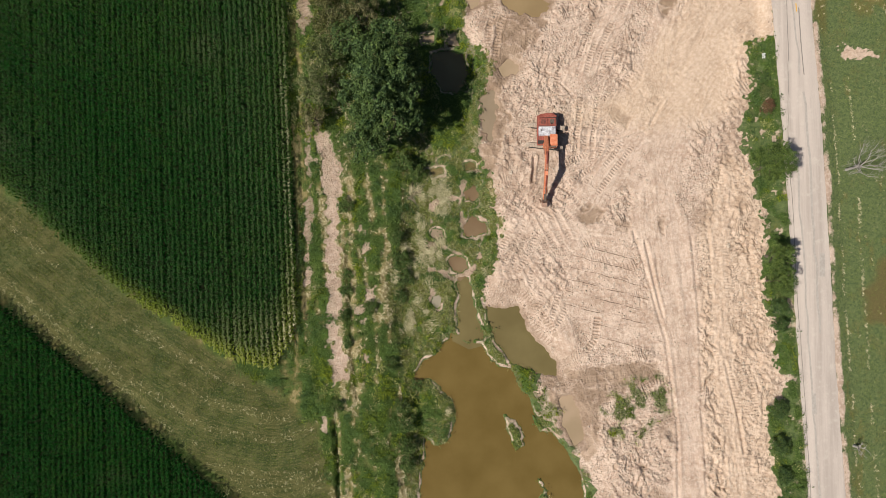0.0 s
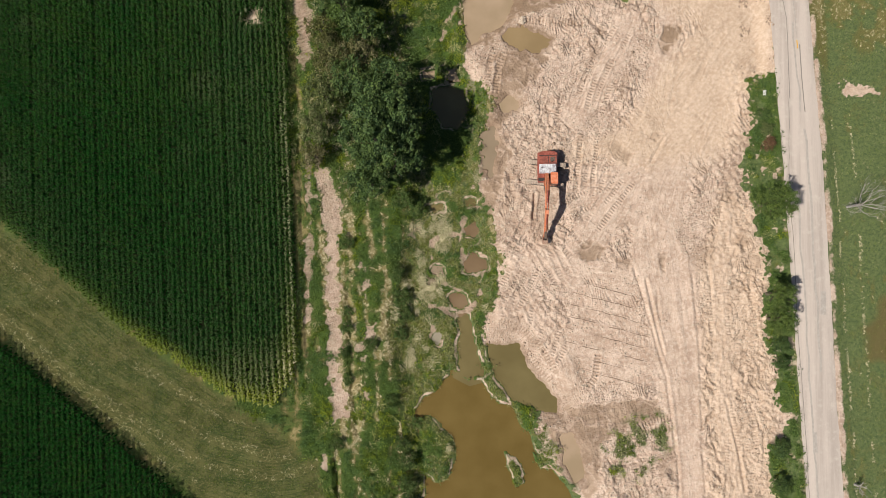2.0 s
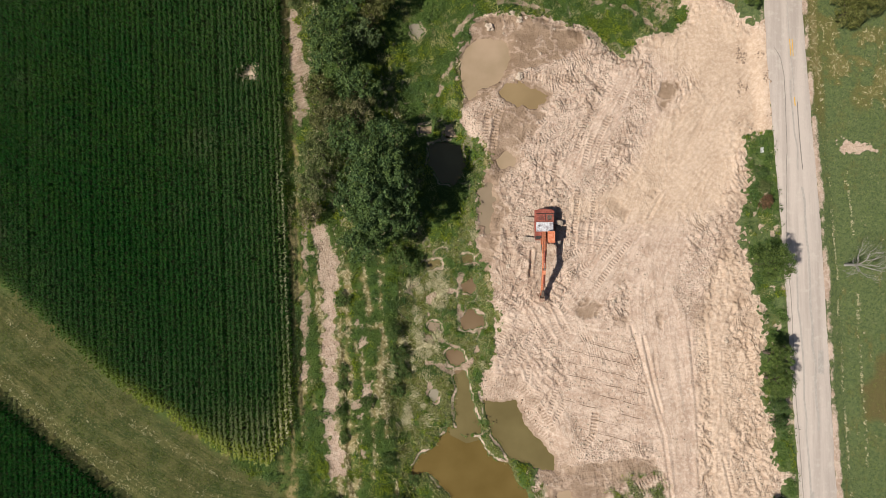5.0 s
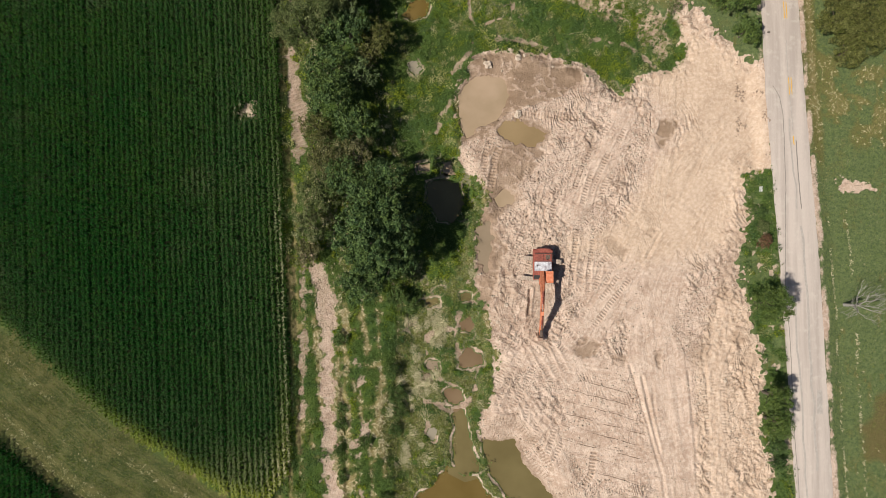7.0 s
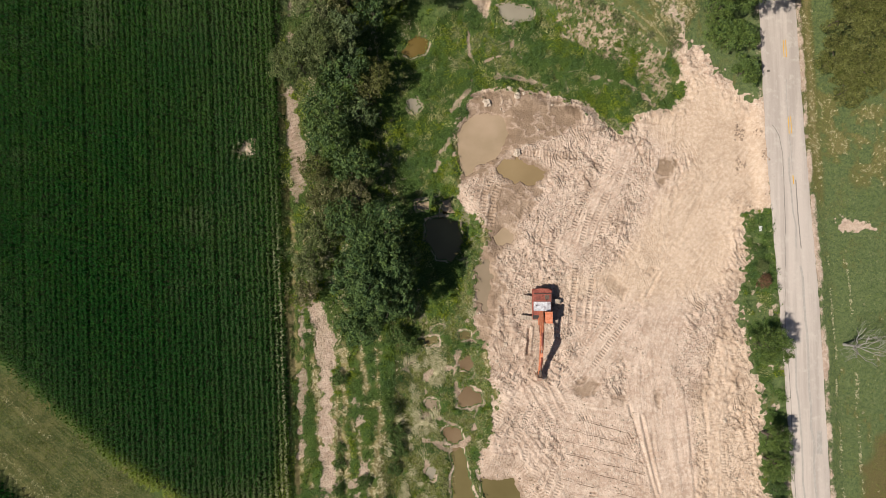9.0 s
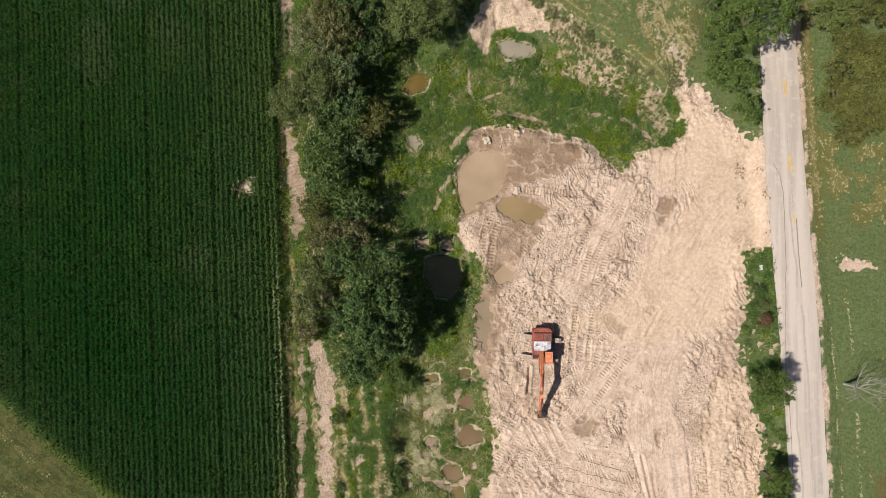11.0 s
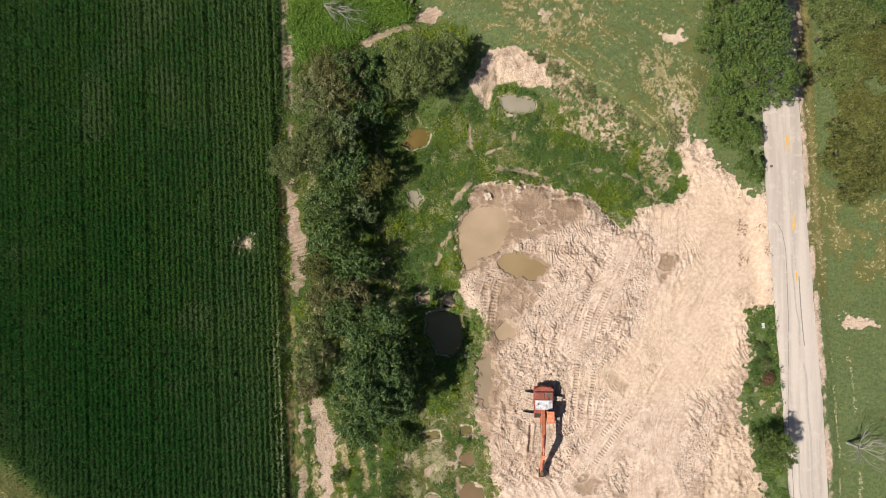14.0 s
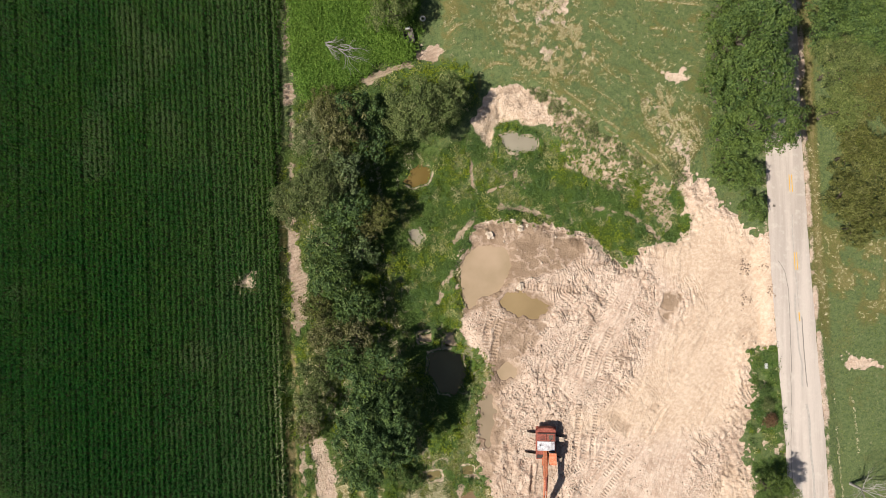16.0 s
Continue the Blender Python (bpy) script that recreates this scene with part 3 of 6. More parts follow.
    g["dry"] = np.clip(bare * (1 - pool) * np.maximum.reduce([
        0.3 * mown, 0.95 * sere, lane * (0.22 + 0.5 * (patchy - 0.5) + 0.55 * drag), swamp * (0.24 - 0.05 * north + 0.22 * step(patchy - 0.03 * bleach, 0.40, 0.33)), strips * (0.3 + 0.5 * step(streak, 0.48, 0.38)),
        0.62 * step(inside(STRAW_EAST, x, y) + 5 * wob, -2.5, 3.5) * step(0.5 * fbm(0.7 * x + 0.7 * y, 0.3 * (y - x), 0.9, 128, 3) + 0.5 * fbm(x, y, 2.2, 129, 3), 0.40, 0.58),
        0.6 * step(np.abs(x - east - 1.2), 1.8, 0.5) * step(y, 5, 22) * (0.6 + patchy),
        meadow * (0.06 + 0.28 * step(fbm(x * 0.7 + 0.3 * y, y, 1.2, 57, 4) + 0.5 * (big - 0.5), 0.42, 0.72) + 0.30 * step(fbm(0.8 * x + 0.6 * y, 0.25 * (y - x), 0.7, 67, 3), 0.55, 0.75) * step(fbm(x, y, 5, 56, 2), 0.4, 0.6)),
        field * (1 - 0.8 * meadow) * 0.36 * step(fbm(x - west, y * 0.22, 0.6, 59, 3) + 0.25 * fine, 0.58, 0.76) * step(fbm(x, y, 4, 60, 3), 0.40, 0.55),
        field * (1 - 0.6 * meadow) * (0.03 + 0.20 * step(fbm(x, y, 1.3, 62, 4) + 0.5 * (big - 0.5), 0.48, 0.72))]), 0, 1)
    g["h"] = h
    g["bank"], g["sere"] = banks * (1 - 0.75 * scar) * (1 - pool), sere
    g["sway"], g["srun"] = sway * dirt + edge_way * (1 - dirt), srun * dirt + 0.03 * (x - y) * (1 - dirt)
    g["combed"] = combed
    g["ribu"], g["ribw"] = ribu, np.clip(ribw * (1 - pool) * (1 - 0.5 * np.clip(damp, 0, 1)), 0, 1)
    g["calm"], g["groove"] = np.clip(np.maximum(calm, 0.6 * damp), 0, 1), np.clip(0.5 + 0.5 * groove, 0, 1)
    g["pool"], g["bleach"] = pool, bleach * swamp * (1 - pool)
    g["site"], g["swamp"], g["jungle"], g["strips"], g["verge"], g["meadow"], g["lane"], g["belt"] = dirt, swamp, jungle, strips, verge, meadow, lane, belt
    g["road"] = step(-off, -0.3, 0.2)
    return g


BLEACH = [(-9.6, -9.3), (-6.8, -9.3), (-3.9, -6.8), (-1.1, -9.3), (-1.5, -15.0), (-3.9, -20.7), (-5.5, -27.9), (-7.9, -31.9), (-10.4, -28.7), (-9.6, -21.5)]
DITCHES = [   # line, half width, depth
    ([(-18.0, -42.5), (-17.4, -48.3), (-17.0, -62.3)], 0.42, 0.9),
    ([(-16.4, -18.3), (-15.8, -24.7), (-15.5, -32.6), (-14.8, -38.9)], 0.5, 0.45),
]
SWATHS = [
    ([(43.8, 20.1), (38.9, 17.7), (33.3, 13.8), (26.9, 5.1), (23.7, -4.3), (19.4, -9.5), (14.5, -17.5)], 3.2),
    ([(43.8, 22.5), (38.1, 14.6), (33.2, 4.3), (29.3, -3.9), (27.1, -13.5), (28.6, -24.6), (30.4, -34.1)], 3.4),
    ([(16.6, -3.1), (22.5, -3.3), (27.7, -0.1), (33.4, 6.5), (41.1, 14.6)], 2.6),
    ([(19.3, -9.5), (23.3, -3.9), (27.8, 6.6), (29.6, 17.2), (29.6, 24.1), (32.4, 32.1)], 2.4),
    ([(24.0, 20.9), (21.9, 14.5), (18.3, 8.2), (15.1, 5.0)], 2.2),
    ([(6.1, -16.3), (10.9, -13.9), (15.3, -15.1), (23.9, -17.1)], 2.0),
    ([(37.9, -7.2), (35.9, -16.7), (36.3, -30.9), (38.2, -52.7)], 1.8),
    ([(4.9, -21.5), (8.9, -20.7), (13.2, -26.2), (15.1, -32.5)], 1.8),
]
CLEATS = [   # single crawler tracks pressed into soft clay
    [(3.5, 7.6), (3.8, 10.3), (4.0, 13.6), (4.8, 16.2), (6.3, 18.8), (8.7, 19.8), (12.5, 19.4), (17.5, 19.1)],
    [(4.6, 7.2), (5.0, 10.1), (5.3, 12.9), (6.1, 15.2), (7.4, 17.2), (9.4, 18.0)],
    [(24.5, -38.0), (26.9, -36.8), (28.8, -36.6)],
    [(24.1, -39.2), (26.8, -38.2), (29.2, -38.0)],
    [(4.3, -24.7), (6.9, -25.9), (9.3, -27.8), (11.1, -30.4), (13.2, -32.2)],
    [(5.3, -23.1), (8.5, -24.3), (10.9, -26.7), (13.2, -30.2)],
    [(4.6, -10.3), (4.9, -12.7), (5.6, -14.7)],
    [(17.5, -32.5), (18.7, -31.0), (19.1, -27.8)],
]
_rs = random.Random(5)
PASSES = []   # crawler passes over the fill: middle, heading, length, how deep they print
for x0, x1, y0, y1, w0, w1, count, deep in (
        (8, 22, -7, 17, 0.4, 1.5, 34, 0.9), (5, 15, -28, -11, 1.9, 2.6, 16, 0.9), (6, 14, -28, -12, 0.8, 1.4, 9, 0.8),
        (13, 28, -58, -34, 0.0, 3.1, 30, 0.9), (35, 42, -58, -4, 1.5, 1.85, 22, 0.6)):
    for _k in range(count):
        PASSES.append((_rs.uniform(x0, x1), _rs.uniform(y0, y1), _rs.uniform(w0, w1), _rs.uniform(4, 10), deep * _rs.uniform(0.5, 1.1)))
TRAILS = []   # trodden clay paths through the marsh
TRAILS.append([(1.7, 38.1), (1.9, 34.8), (3.0, 32.4), (1.9, 29.0), (-0.7, 26.2)])
TRAILS.append([(3.0, 32.4), (4.4, 33.5), (6.5, 34.2)])
TRAILS.append([(6.0, 31.1), (9.9, 30.6), (12.8, 29.9)])
TRAILS.append([(18.0, 31.0), (20.8, 30.8), (24.5, 30.0), (26.9, 28.5), (28.4, 26.9)])
TRAILS.append([(8.5, 38.0), (8.2, 35.6), (9.1, 34.2)])
TRAILS.append([(-2.9, 17.2), (-2.5, 19.6), (-0.7, 21.7), (0.3, 23.3)])
TRAILS.append([(-9.5, -38.3), (-10.3, -34.4), (-11.8, -31.2)])
TRAILS.append([(-4.5, -14.3), (-4.3, -12.0), (-2.6, -11.0), (-0.7, -11.0)])
TRAILS.append([(-4.8, -15.5), (-3.7, -16.9), (-2.0, -18.3), (0.1, -19.1)])
TRAILS.append([(0.2, -8.8), (-0.1, -10.9), (0.1, -14.3), (1.2, -16.1)])
TRAILS.append([(2.8, -16.7), (2.5, -19.3), (1.3, -21.7), (-0.4, -22.5)])
TRAILS.append([(-4.8, -21.2), (-2.6, -21.6), (-1.4, -22.8)])
TRAILS.append([(-4.2, -24.0), (-4.6, -25.7), (-3.0, -26.5)])
TRAILS.append([(0.9, -6.6), (2.7, -7.1), (3.3, -8.8)])
HAUL_RUTS = [
    ([(10.35, -5.3), (10.2, -7.0), (10.05, -8.7)], 0.34),
    ([(24.2, -15.9), (26.3, -23.1), (28.5, -30.9), (29.9, -43.4), (30.0, -61.9)], 0.10),
    ([(25.9, -17.5), (27.4, -24.6), (28.2, -27.8)], 0.16),
    ([(32.3, -16.7), (33.2, -27.8), (33.4, -43.4), (34.4, -61.8)], 0.07),
    ([(17.0, -2.2), (21.8, -2.7), (26.6, -1.1), (28.6, 2.5)], 0.09),
    ([(17.0, -4.0), (21.8, -4.5), (26.5, -3.1)], 0.07),
    ([(34.3, -13.5), (35.1, -21.5), (34.5, -24.6)], 0.06),
    ([(36.6, -34.1), (38.4, -41.8), (39.0, -46.5)], 0.14),
    ([(40.1, -34.8), (41.6, -38.7), (41.7, -41.8)], 0.12),
    ([(34.6, -38.7), (35.7, -43.4), (35.2, -51.1)], 0.10),
]

# ---- materials ----


class Nodes:
    """A short hand for node materials."""

    def __init__(self, name, rough=0.9, metal=0.0, spec=0.3):
        self.m = bpy.data.materials.new(name)
        self.m.use_nodes = True
        self.t = self.m.node_tree
        self.p = self.t.nodes["Principled BSDF"]
        self.p.inputs["Roughness"].default_value = rough
        self.p.inputs["Metallic"].default_value = metal
        self.p.inputs["Specular IOR Level"].default_value = spec
        self.co = self.t.nodes.new("ShaderNodeTexCoord").outputs["Object"]

    def link(self, value, socket):
        if isinstance(value, bpy.types.NodeSocket):
            self.t.links.new(value, socket)
        elif isinstance(value, (tuple, list)):
            socket.default_value = (*value, 1.0) if len(value) == 3 else value
        else:
            socket.default_value = value

    def noise(self, size, detail=4, rough=0.6, stretch=None):
        n = self.t.nodes.new("ShaderNodeTexNoise")
        n.inputs["Scale"].default_value = 1.0 / size
        n.inputs["Detail"].default_value = detail
        n.inputs["Roughness"].default_value = rough
        co = self.co
        if stretch:
            mp = self.t.nodes.new("ShaderNodeMapping")
            mp.inputs["Scale"].default_value = stretch
            self.t.links.new(co, mp.inputs["Vector"])
            co = mp.outputs[0]
        self.t.links.new(co, n.inputs["Vector"])
        return n.outputs["Fac"]

    def cells(self, size, out="Distance"):
        n = self.t.nodes.new("ShaderNodeTexVoronoi")
        n.inputs["Scale"].default_value = 1.0 / size
        self.t.links.new(self.co, n.inputs["Vector"])
        return n.outputs[out]

    def span(self, v, a, b, lo=0.0, hi=1.0):
        n = self.t.nodes.new("ShaderNodeMapRange")
        n.interpolation_type = "SMOOTHSTEP"
        for k, q in zip(("From Min", "From Max", "To Min", "To Max"), (a, b, lo, hi)):
            n.inputs[k].default_value = q
        self.link(v, n.inputs["Value"])
        return n.outputs[0]

    def math(self, op, a, b=0.0):
        n = self.t.nodes.new("ShaderNodeMath")
        n.operation = op
        self.link(a, n.inputs[0]), self.link(b, n.inputs[1])
        return n.outputs[0]

    def mix(self, fac, a, b, blend="MIX"):
        n = self.t.nodes.new("ShaderNodeMix")
        n.data_type, n.blend_type = "RGBA", blend
        self.link(fac, n.inputs[0]), self.link(a, n.inputs[6]), self.link(b, n.inputs[7])
        return n.outputs[2]

    def attr(self, name):
        n = self.t.nodes.new("ShaderNodeAttribute")
        n.attribute_name = name
        return n

    def island(self):
        return self.t.nodes.new("ShaderNodeNewGeometry").outputs["Random Per Island"]

    def color(self, c):
        self.link(c, self.p.inputs["Base Color"])
        return self

    def bump(self, height, depth, strength=1.0):
        n = self.t.nodes.new("ShaderNodeBump")
        n.inputs["Distance"].default_value = depth
        n.inputs["Strength"].default_value = strength
        self.link(height, n.inputs["Height"])
        self.t.links.new(n.outputs[0], self.p.inputs["Normal"])
        return self

    def rough(self, v):
        self.link(v, self.p.inputs["Roughness"])
        return self


def ground_material():
    n = Nodes("earth_and_turf", 0.95, spec=0.15)
    a = {k: n.attr(k).outputs["Fac"] for k in ("dirt", "damp", "sand", "rust", "lush", "dry", "corn", "calm", "groove", "sway", "srun", "combed", "lane", "ribu", "ribw", "scrape", "sv")}
    coarse, mid, tiny = n.noise(2.2, 5), n.noise(0.45, 5, 0.65), n.noise(0.09, 3, 0.7)
    grain = n.noise(0.22, 4, 0.75)
    lumps, chips = n.cells(0.31), n.cells(0.13)
    lines = n.t.nodes.new("ShaderNodeCombineXYZ")
    n.link(a["sway"], lines.inputs[0]), n.link(a["srun"], lines.inputs[1])
    thin, thick = n.noise(0.10, 2, 0.6), n.noise(0.30, 2, 0.6)
    for q in (thin, thick):
        n.t.links.new(lines.outputs[0], q.node.inputs["Vector"])
    soil = n.mix(n.span(coarse, 0.35, 0.68), (0.44, 0.312, 0.238), (0.58, 0.438, 0.35))
    soil = n.mix(n.span(mid, 0.42, 0.68, 0, 0.7), soil, (0.68, 0.555, 0.455))
    soil = n.mix(n.span(grain, 0.48, 0.34, 0, 0.38), soil, (0.33, 0.24, 0.18))
    soil = n.mix(n.span(chips, 0.13, 0.04, 0, 0.35), soil, (0.74, 0.62, 0.52))
    sandy = n.mix(n.span(mid, 0.3, 0.7), (0.52, 0.375, 0.255), (0.66, 0.505, 0.37))
    soil = n.mix(n.math("MULTIPLY", a["sand"], 0.6), soil, sandy)
    # troughs of grooves darker, crests paler: relief shading put into the colour
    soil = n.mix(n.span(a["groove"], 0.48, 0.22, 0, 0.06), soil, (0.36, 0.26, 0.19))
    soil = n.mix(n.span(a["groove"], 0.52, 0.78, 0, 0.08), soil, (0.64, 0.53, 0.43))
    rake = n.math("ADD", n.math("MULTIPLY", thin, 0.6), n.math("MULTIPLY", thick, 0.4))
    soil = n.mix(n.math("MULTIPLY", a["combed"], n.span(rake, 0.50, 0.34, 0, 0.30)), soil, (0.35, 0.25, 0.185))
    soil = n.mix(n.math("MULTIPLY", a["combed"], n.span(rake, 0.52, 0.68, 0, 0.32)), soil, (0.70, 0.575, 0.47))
    # track ribs: the shade of each trough is painted in too
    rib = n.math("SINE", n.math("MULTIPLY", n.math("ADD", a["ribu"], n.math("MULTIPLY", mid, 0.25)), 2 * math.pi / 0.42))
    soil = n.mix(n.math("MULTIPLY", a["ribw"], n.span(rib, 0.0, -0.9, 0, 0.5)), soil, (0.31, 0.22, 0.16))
    # cracks and furrows: their thin shadow lines are painted dark, with a bump below
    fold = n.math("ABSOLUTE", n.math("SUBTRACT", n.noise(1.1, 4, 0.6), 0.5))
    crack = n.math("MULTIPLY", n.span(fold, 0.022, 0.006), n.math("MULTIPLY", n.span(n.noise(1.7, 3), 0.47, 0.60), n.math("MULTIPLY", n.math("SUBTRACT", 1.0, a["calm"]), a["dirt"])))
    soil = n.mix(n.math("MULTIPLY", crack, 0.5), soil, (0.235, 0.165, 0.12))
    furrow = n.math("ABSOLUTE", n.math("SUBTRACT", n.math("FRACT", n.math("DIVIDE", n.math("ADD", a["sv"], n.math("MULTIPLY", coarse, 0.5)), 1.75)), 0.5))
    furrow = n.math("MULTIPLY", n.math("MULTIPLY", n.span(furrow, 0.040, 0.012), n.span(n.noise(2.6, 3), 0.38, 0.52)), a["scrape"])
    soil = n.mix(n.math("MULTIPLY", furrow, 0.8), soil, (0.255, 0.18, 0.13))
    mud = n.mix(n.span(coarse, 0.35, 0.7), (0.185, 0.122, 0.076), (0.29, 0.200, 0.132))
    soil = n.mix(a["damp"], soil, mud)
    turf = n.mix(n.span(n.math("ADD", n.math("MULTIPLY", mid, 0.5), n.math("MULTIPLY", grain, 0.5)), 0.40, 0.60), (0.052, 0.082, 0.030), (0.122, 0.154, 0.060))
    turf = n.mix(n.span(tiny, 0.45, 0.7, 0, 0.45), turf, (0.19, 0.20, 0.09))
    fleck = n.math("MULTIPLY", n.span(n.noise(0.5, 5, 0.75), 0.56, 0.66), n.span(n.noise(3.5, 3), 0.42, 0.62))
    turf = n.mix(n.math("MULTIPLY", fleck, 0.45), turf, (0.36, 0.31, 0.185))
    straw = n.mix(n.span(tiny, 0.3, 0.7), (0.165, 0.130, 0.050), (0.37, 0.30, 0.155))
    straw = n.mix(n.span(mid, 0.62, 0.75, 0, 0.8), straw, (0.58, 0.49, 0.355))
    sere = n.math("ADD", a["dry"], n.math("MULTIPLY", n.math("SUBTRACT", grain, 0.5), 0.9))
    moss = n.mix(n.span(tiny, 0.3, 0.7), (0.080, 0.080, 0.022), (0.175, 0.160, 0.060))
    turf = n.mix(n.span(sere, 0.1, 0.45), turf, moss)
    turf = n.mix(n.span(sere, 0.45, 0.95), turf, straw)
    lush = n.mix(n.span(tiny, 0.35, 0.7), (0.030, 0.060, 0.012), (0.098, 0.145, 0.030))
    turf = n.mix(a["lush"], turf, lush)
    turf = n.mix(n.math("MULTIPLY", a["rust"], 0.75), turf, n.mix(n.span(tiny, 0.35, 0.65), (0.070, 0.054, 0.018), (0.185, 0.130, 0.056)))
    sward = n.math("ADD", n.math("MULTIPLY", rake, 0.4), n.math("ADD", n.math("MULTIPLY", grain, 0.3), n.math("MULTIPLY", coarse, 0.3)))
    hay = n.mix(n.span(sward, 0.43, 0.57), (0.020, 0.037, 0.008), (0.102, 0.102, 0.036))
    hay = n.mix(n.span(n.math("ADD", grain, n.math("MULTIPLY", tiny, 0.5)), 0.82, 0.98, 0, 0.7), hay, (0.36, 0.29, 0.155))
    turf = n.mix(n.math("MULTIPLY", a["lane"], 0.8), turf, hay)
    # under the corn, the canopy's shade is put into a near-black ground colour
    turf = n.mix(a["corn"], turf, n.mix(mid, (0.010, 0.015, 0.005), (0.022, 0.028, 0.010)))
    edge = n.span(n.math("ADD", a["dirt"], n.math("MULTIPLY", n.math("SUBTRACT", grain, 0.5), 0.7)), 0.35, 0.65)
    edge = n.math("MULTIPLY", edge, n.math("SUBTRACT", 1.0, a["lush"]))
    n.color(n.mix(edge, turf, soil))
    n.rough(n.math("SUBTRACT", 0.96, n.math("MULTIPLY", a["damp"], 0.35)))
    wild = n.math("MULTIPLY", n.math("SUBTRACT", 1.0, n.math("MULTIPLY", a["calm"], 0.9)), a["dirt"])
    clod = n.math("MULTIPLY", n.math("ADD", n.math("MULTIPLY", lumps, -0.75), n.math("MULTIPLY", chips, -0.7)), wild)
    soft = n.math("ADD", n.math("MULTIPLY", mid, 0.25), n.math("ADD", n.math("MULTIPLY", grain, 0.45), n.math("MULTIPLY", tiny, 0.5)))
    soft = n.math("ADD", soft, n.math("MULTIPLY", n.math("MULTIPLY", rake, a["combed"]), 0.75))
    soft = n.math("ADD", soft, n.math("MULTIPLY", n.math("MULTIPLY", rib, a["ribw"]), 0.5))
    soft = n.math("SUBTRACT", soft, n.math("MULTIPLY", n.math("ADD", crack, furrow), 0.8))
    soft = n.math("MULTIPLY", soft, n.math("SUBTRACT", 1.0, n.math("MULTIPLY", a["damp"], 0.6)))
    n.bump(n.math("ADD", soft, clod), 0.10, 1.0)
    return n.m


def leaf_material(name, dark, light, gloss=0.5, passing=0.25, spec=0.25):
    """Leaves: a tint per vertex for their kind, and a chance shade for each leaf."""
    n = Nodes(name, gloss, spec=spec)
    chance = n.island()
    c = n.mix(chance, dark, light)
    tint = n.attr("tint")
    c = n.mix(tint.outputs["Fac"], c, n.mix(chance, (0.145, 0.195, 0.014), (0.275, 0.315, 0.034)))
    pale = n.attr("pale")
    c = n.mix(pale.outputs["Fac"], c, n.mix(chance, (0.46, 0.385, 0.22), (0.84, 0.75, 0.54)))
    n.color(c)
    tr = n.t.nodes.new("ShaderNodeBsdfTranslucent")
    n.link(c, tr.inputs[0])
    mx = n.t.nodes.new("ShaderNodeMixShader")
    mx.inputs[0].default_value = passing
    n.t.links.new(n.p.outputs[0], mx.inputs[1])
    n.t.links.new(tr.outputs[0], mx.inputs[2])
    n.t.links.new(mx.outputs[0], n.t.nodes["Material Output"].inputs[0])
    return n.m


def plain(name, a, b, rough=0.8, metal=0.0, size=0.3, bump=0.0, spec=0.3):
    n = Nodes(name, rough, metal, spec)
    k = n.noise(size, 5, 0.65)
    f = n.noise(size * 0.15, 3, 0.6)
    n.color(n.mix(n.span(n.math("ADD", n.math("MULTIPLY", k, 0.7), n.math("MULTIPLY", f, 0.3)), 0.35, 0.65), a, b))
    if bump:
        n.bump(f, bump)
    return n.m


def water_material(name, shallow, deep):
    n = Nodes(name, 0.12, spec=0.35)
    n.color(n.mix(n.span(n.noise(4.5, 4, 0.5), 0.25, 0.8), deep, shallow))
    n.bump(n.noise(0.5, 3), 0.004, 0.5)
    return n.m


def road_material():
    n = Nodes("worn_asphalt", 0.9, spec=0.2)
    lane = n.noise(1.3, 4, 0.6, (1.0, 0.05, 1.0))
    c = n.mix(n.span(lane, 0.35, 0.65), (0.395, 0.335, 0.295), (0.525, 0.448, 0.395))
    c = n.mix(n.span(n.noise(0.8, 5), 0.5, 0.75, 0, 0.6), c, (0.56, 0.50, 0.435))
    c = n.mix(n.span(n.noise(0.05, 2), 0.45, 0.7, 0, 0.3), c, (0.24, 0.22, 0.20))
    n.color(c)
    n.bump(n.noise(0.03, 2), 0.006, 0.6)
    return n.m


EARTH = ground_material()
CORN_LEAF = leaf_material("corn_leaf", (0.0014, 0.019, 0.0022), (0.0130, 0.086, 0.0095), 0.5, 0.14, 0.12)
TREE_LEAF = leaf_material("broad_leaf", (0.016, 0.042, 0.014), (0.128, 0.196, 0.070), 0.5, 0.25, 0.15)
GREY_LEAF = leaf_material("grey_green_leaf", (0.054, 0.078, 0.026), (0.165, 0.196, 0.076), 0.6, 0.25, 0.12)
LIME_LEAF = leaf_material("light_green_leaf", (0.072, 0.104, 0.032), (0.185, 0.222, 0.082), 0.6, 0.25, 0.12)
OLIVE_LEAF = leaf_material("olive_leaf", (0.044, 0.054, 0.016), (0.150, 0.146, 0.052), 0.6, 0.25, 0.12)
WEED_LEAF = leaf_material("weed_leaf", (0.052, 0.090, 0.010), (0.145, 0.195, 0.028), 0.75, 0.25, 0.1)
VINE_LEAF = leaf_material("lush_vine_leaf", (0.060, 0.135, 0.016), (0.170, 0.285, 0.050), 0.6, 0.3, 0.15)
RUSTY_LEAF = leaf_material("rusty_dead_leaf", (0.085, 0.042, 0.024), (0.20, 0.115, 0.07), 0.7, 0.2, 0.1)
HERB_LEAF = leaf_material("dark_herb_leaf", (0.034, 0.076, 0.022), (0.115, 0.180, 0.058), 0.6, 0.25, 0.15)
BARK = plain("bark", (0.07, 0.055, 0.042), (0.17, 0.14, 0.11), 0.95, size=0.15, bump=0.02)
DEAD = plain("grey_dead_wood", (0.22, 0.20, 0.185), (0.42, 0.39, 0.36), 0.9, size=0.1, bump=0.01)
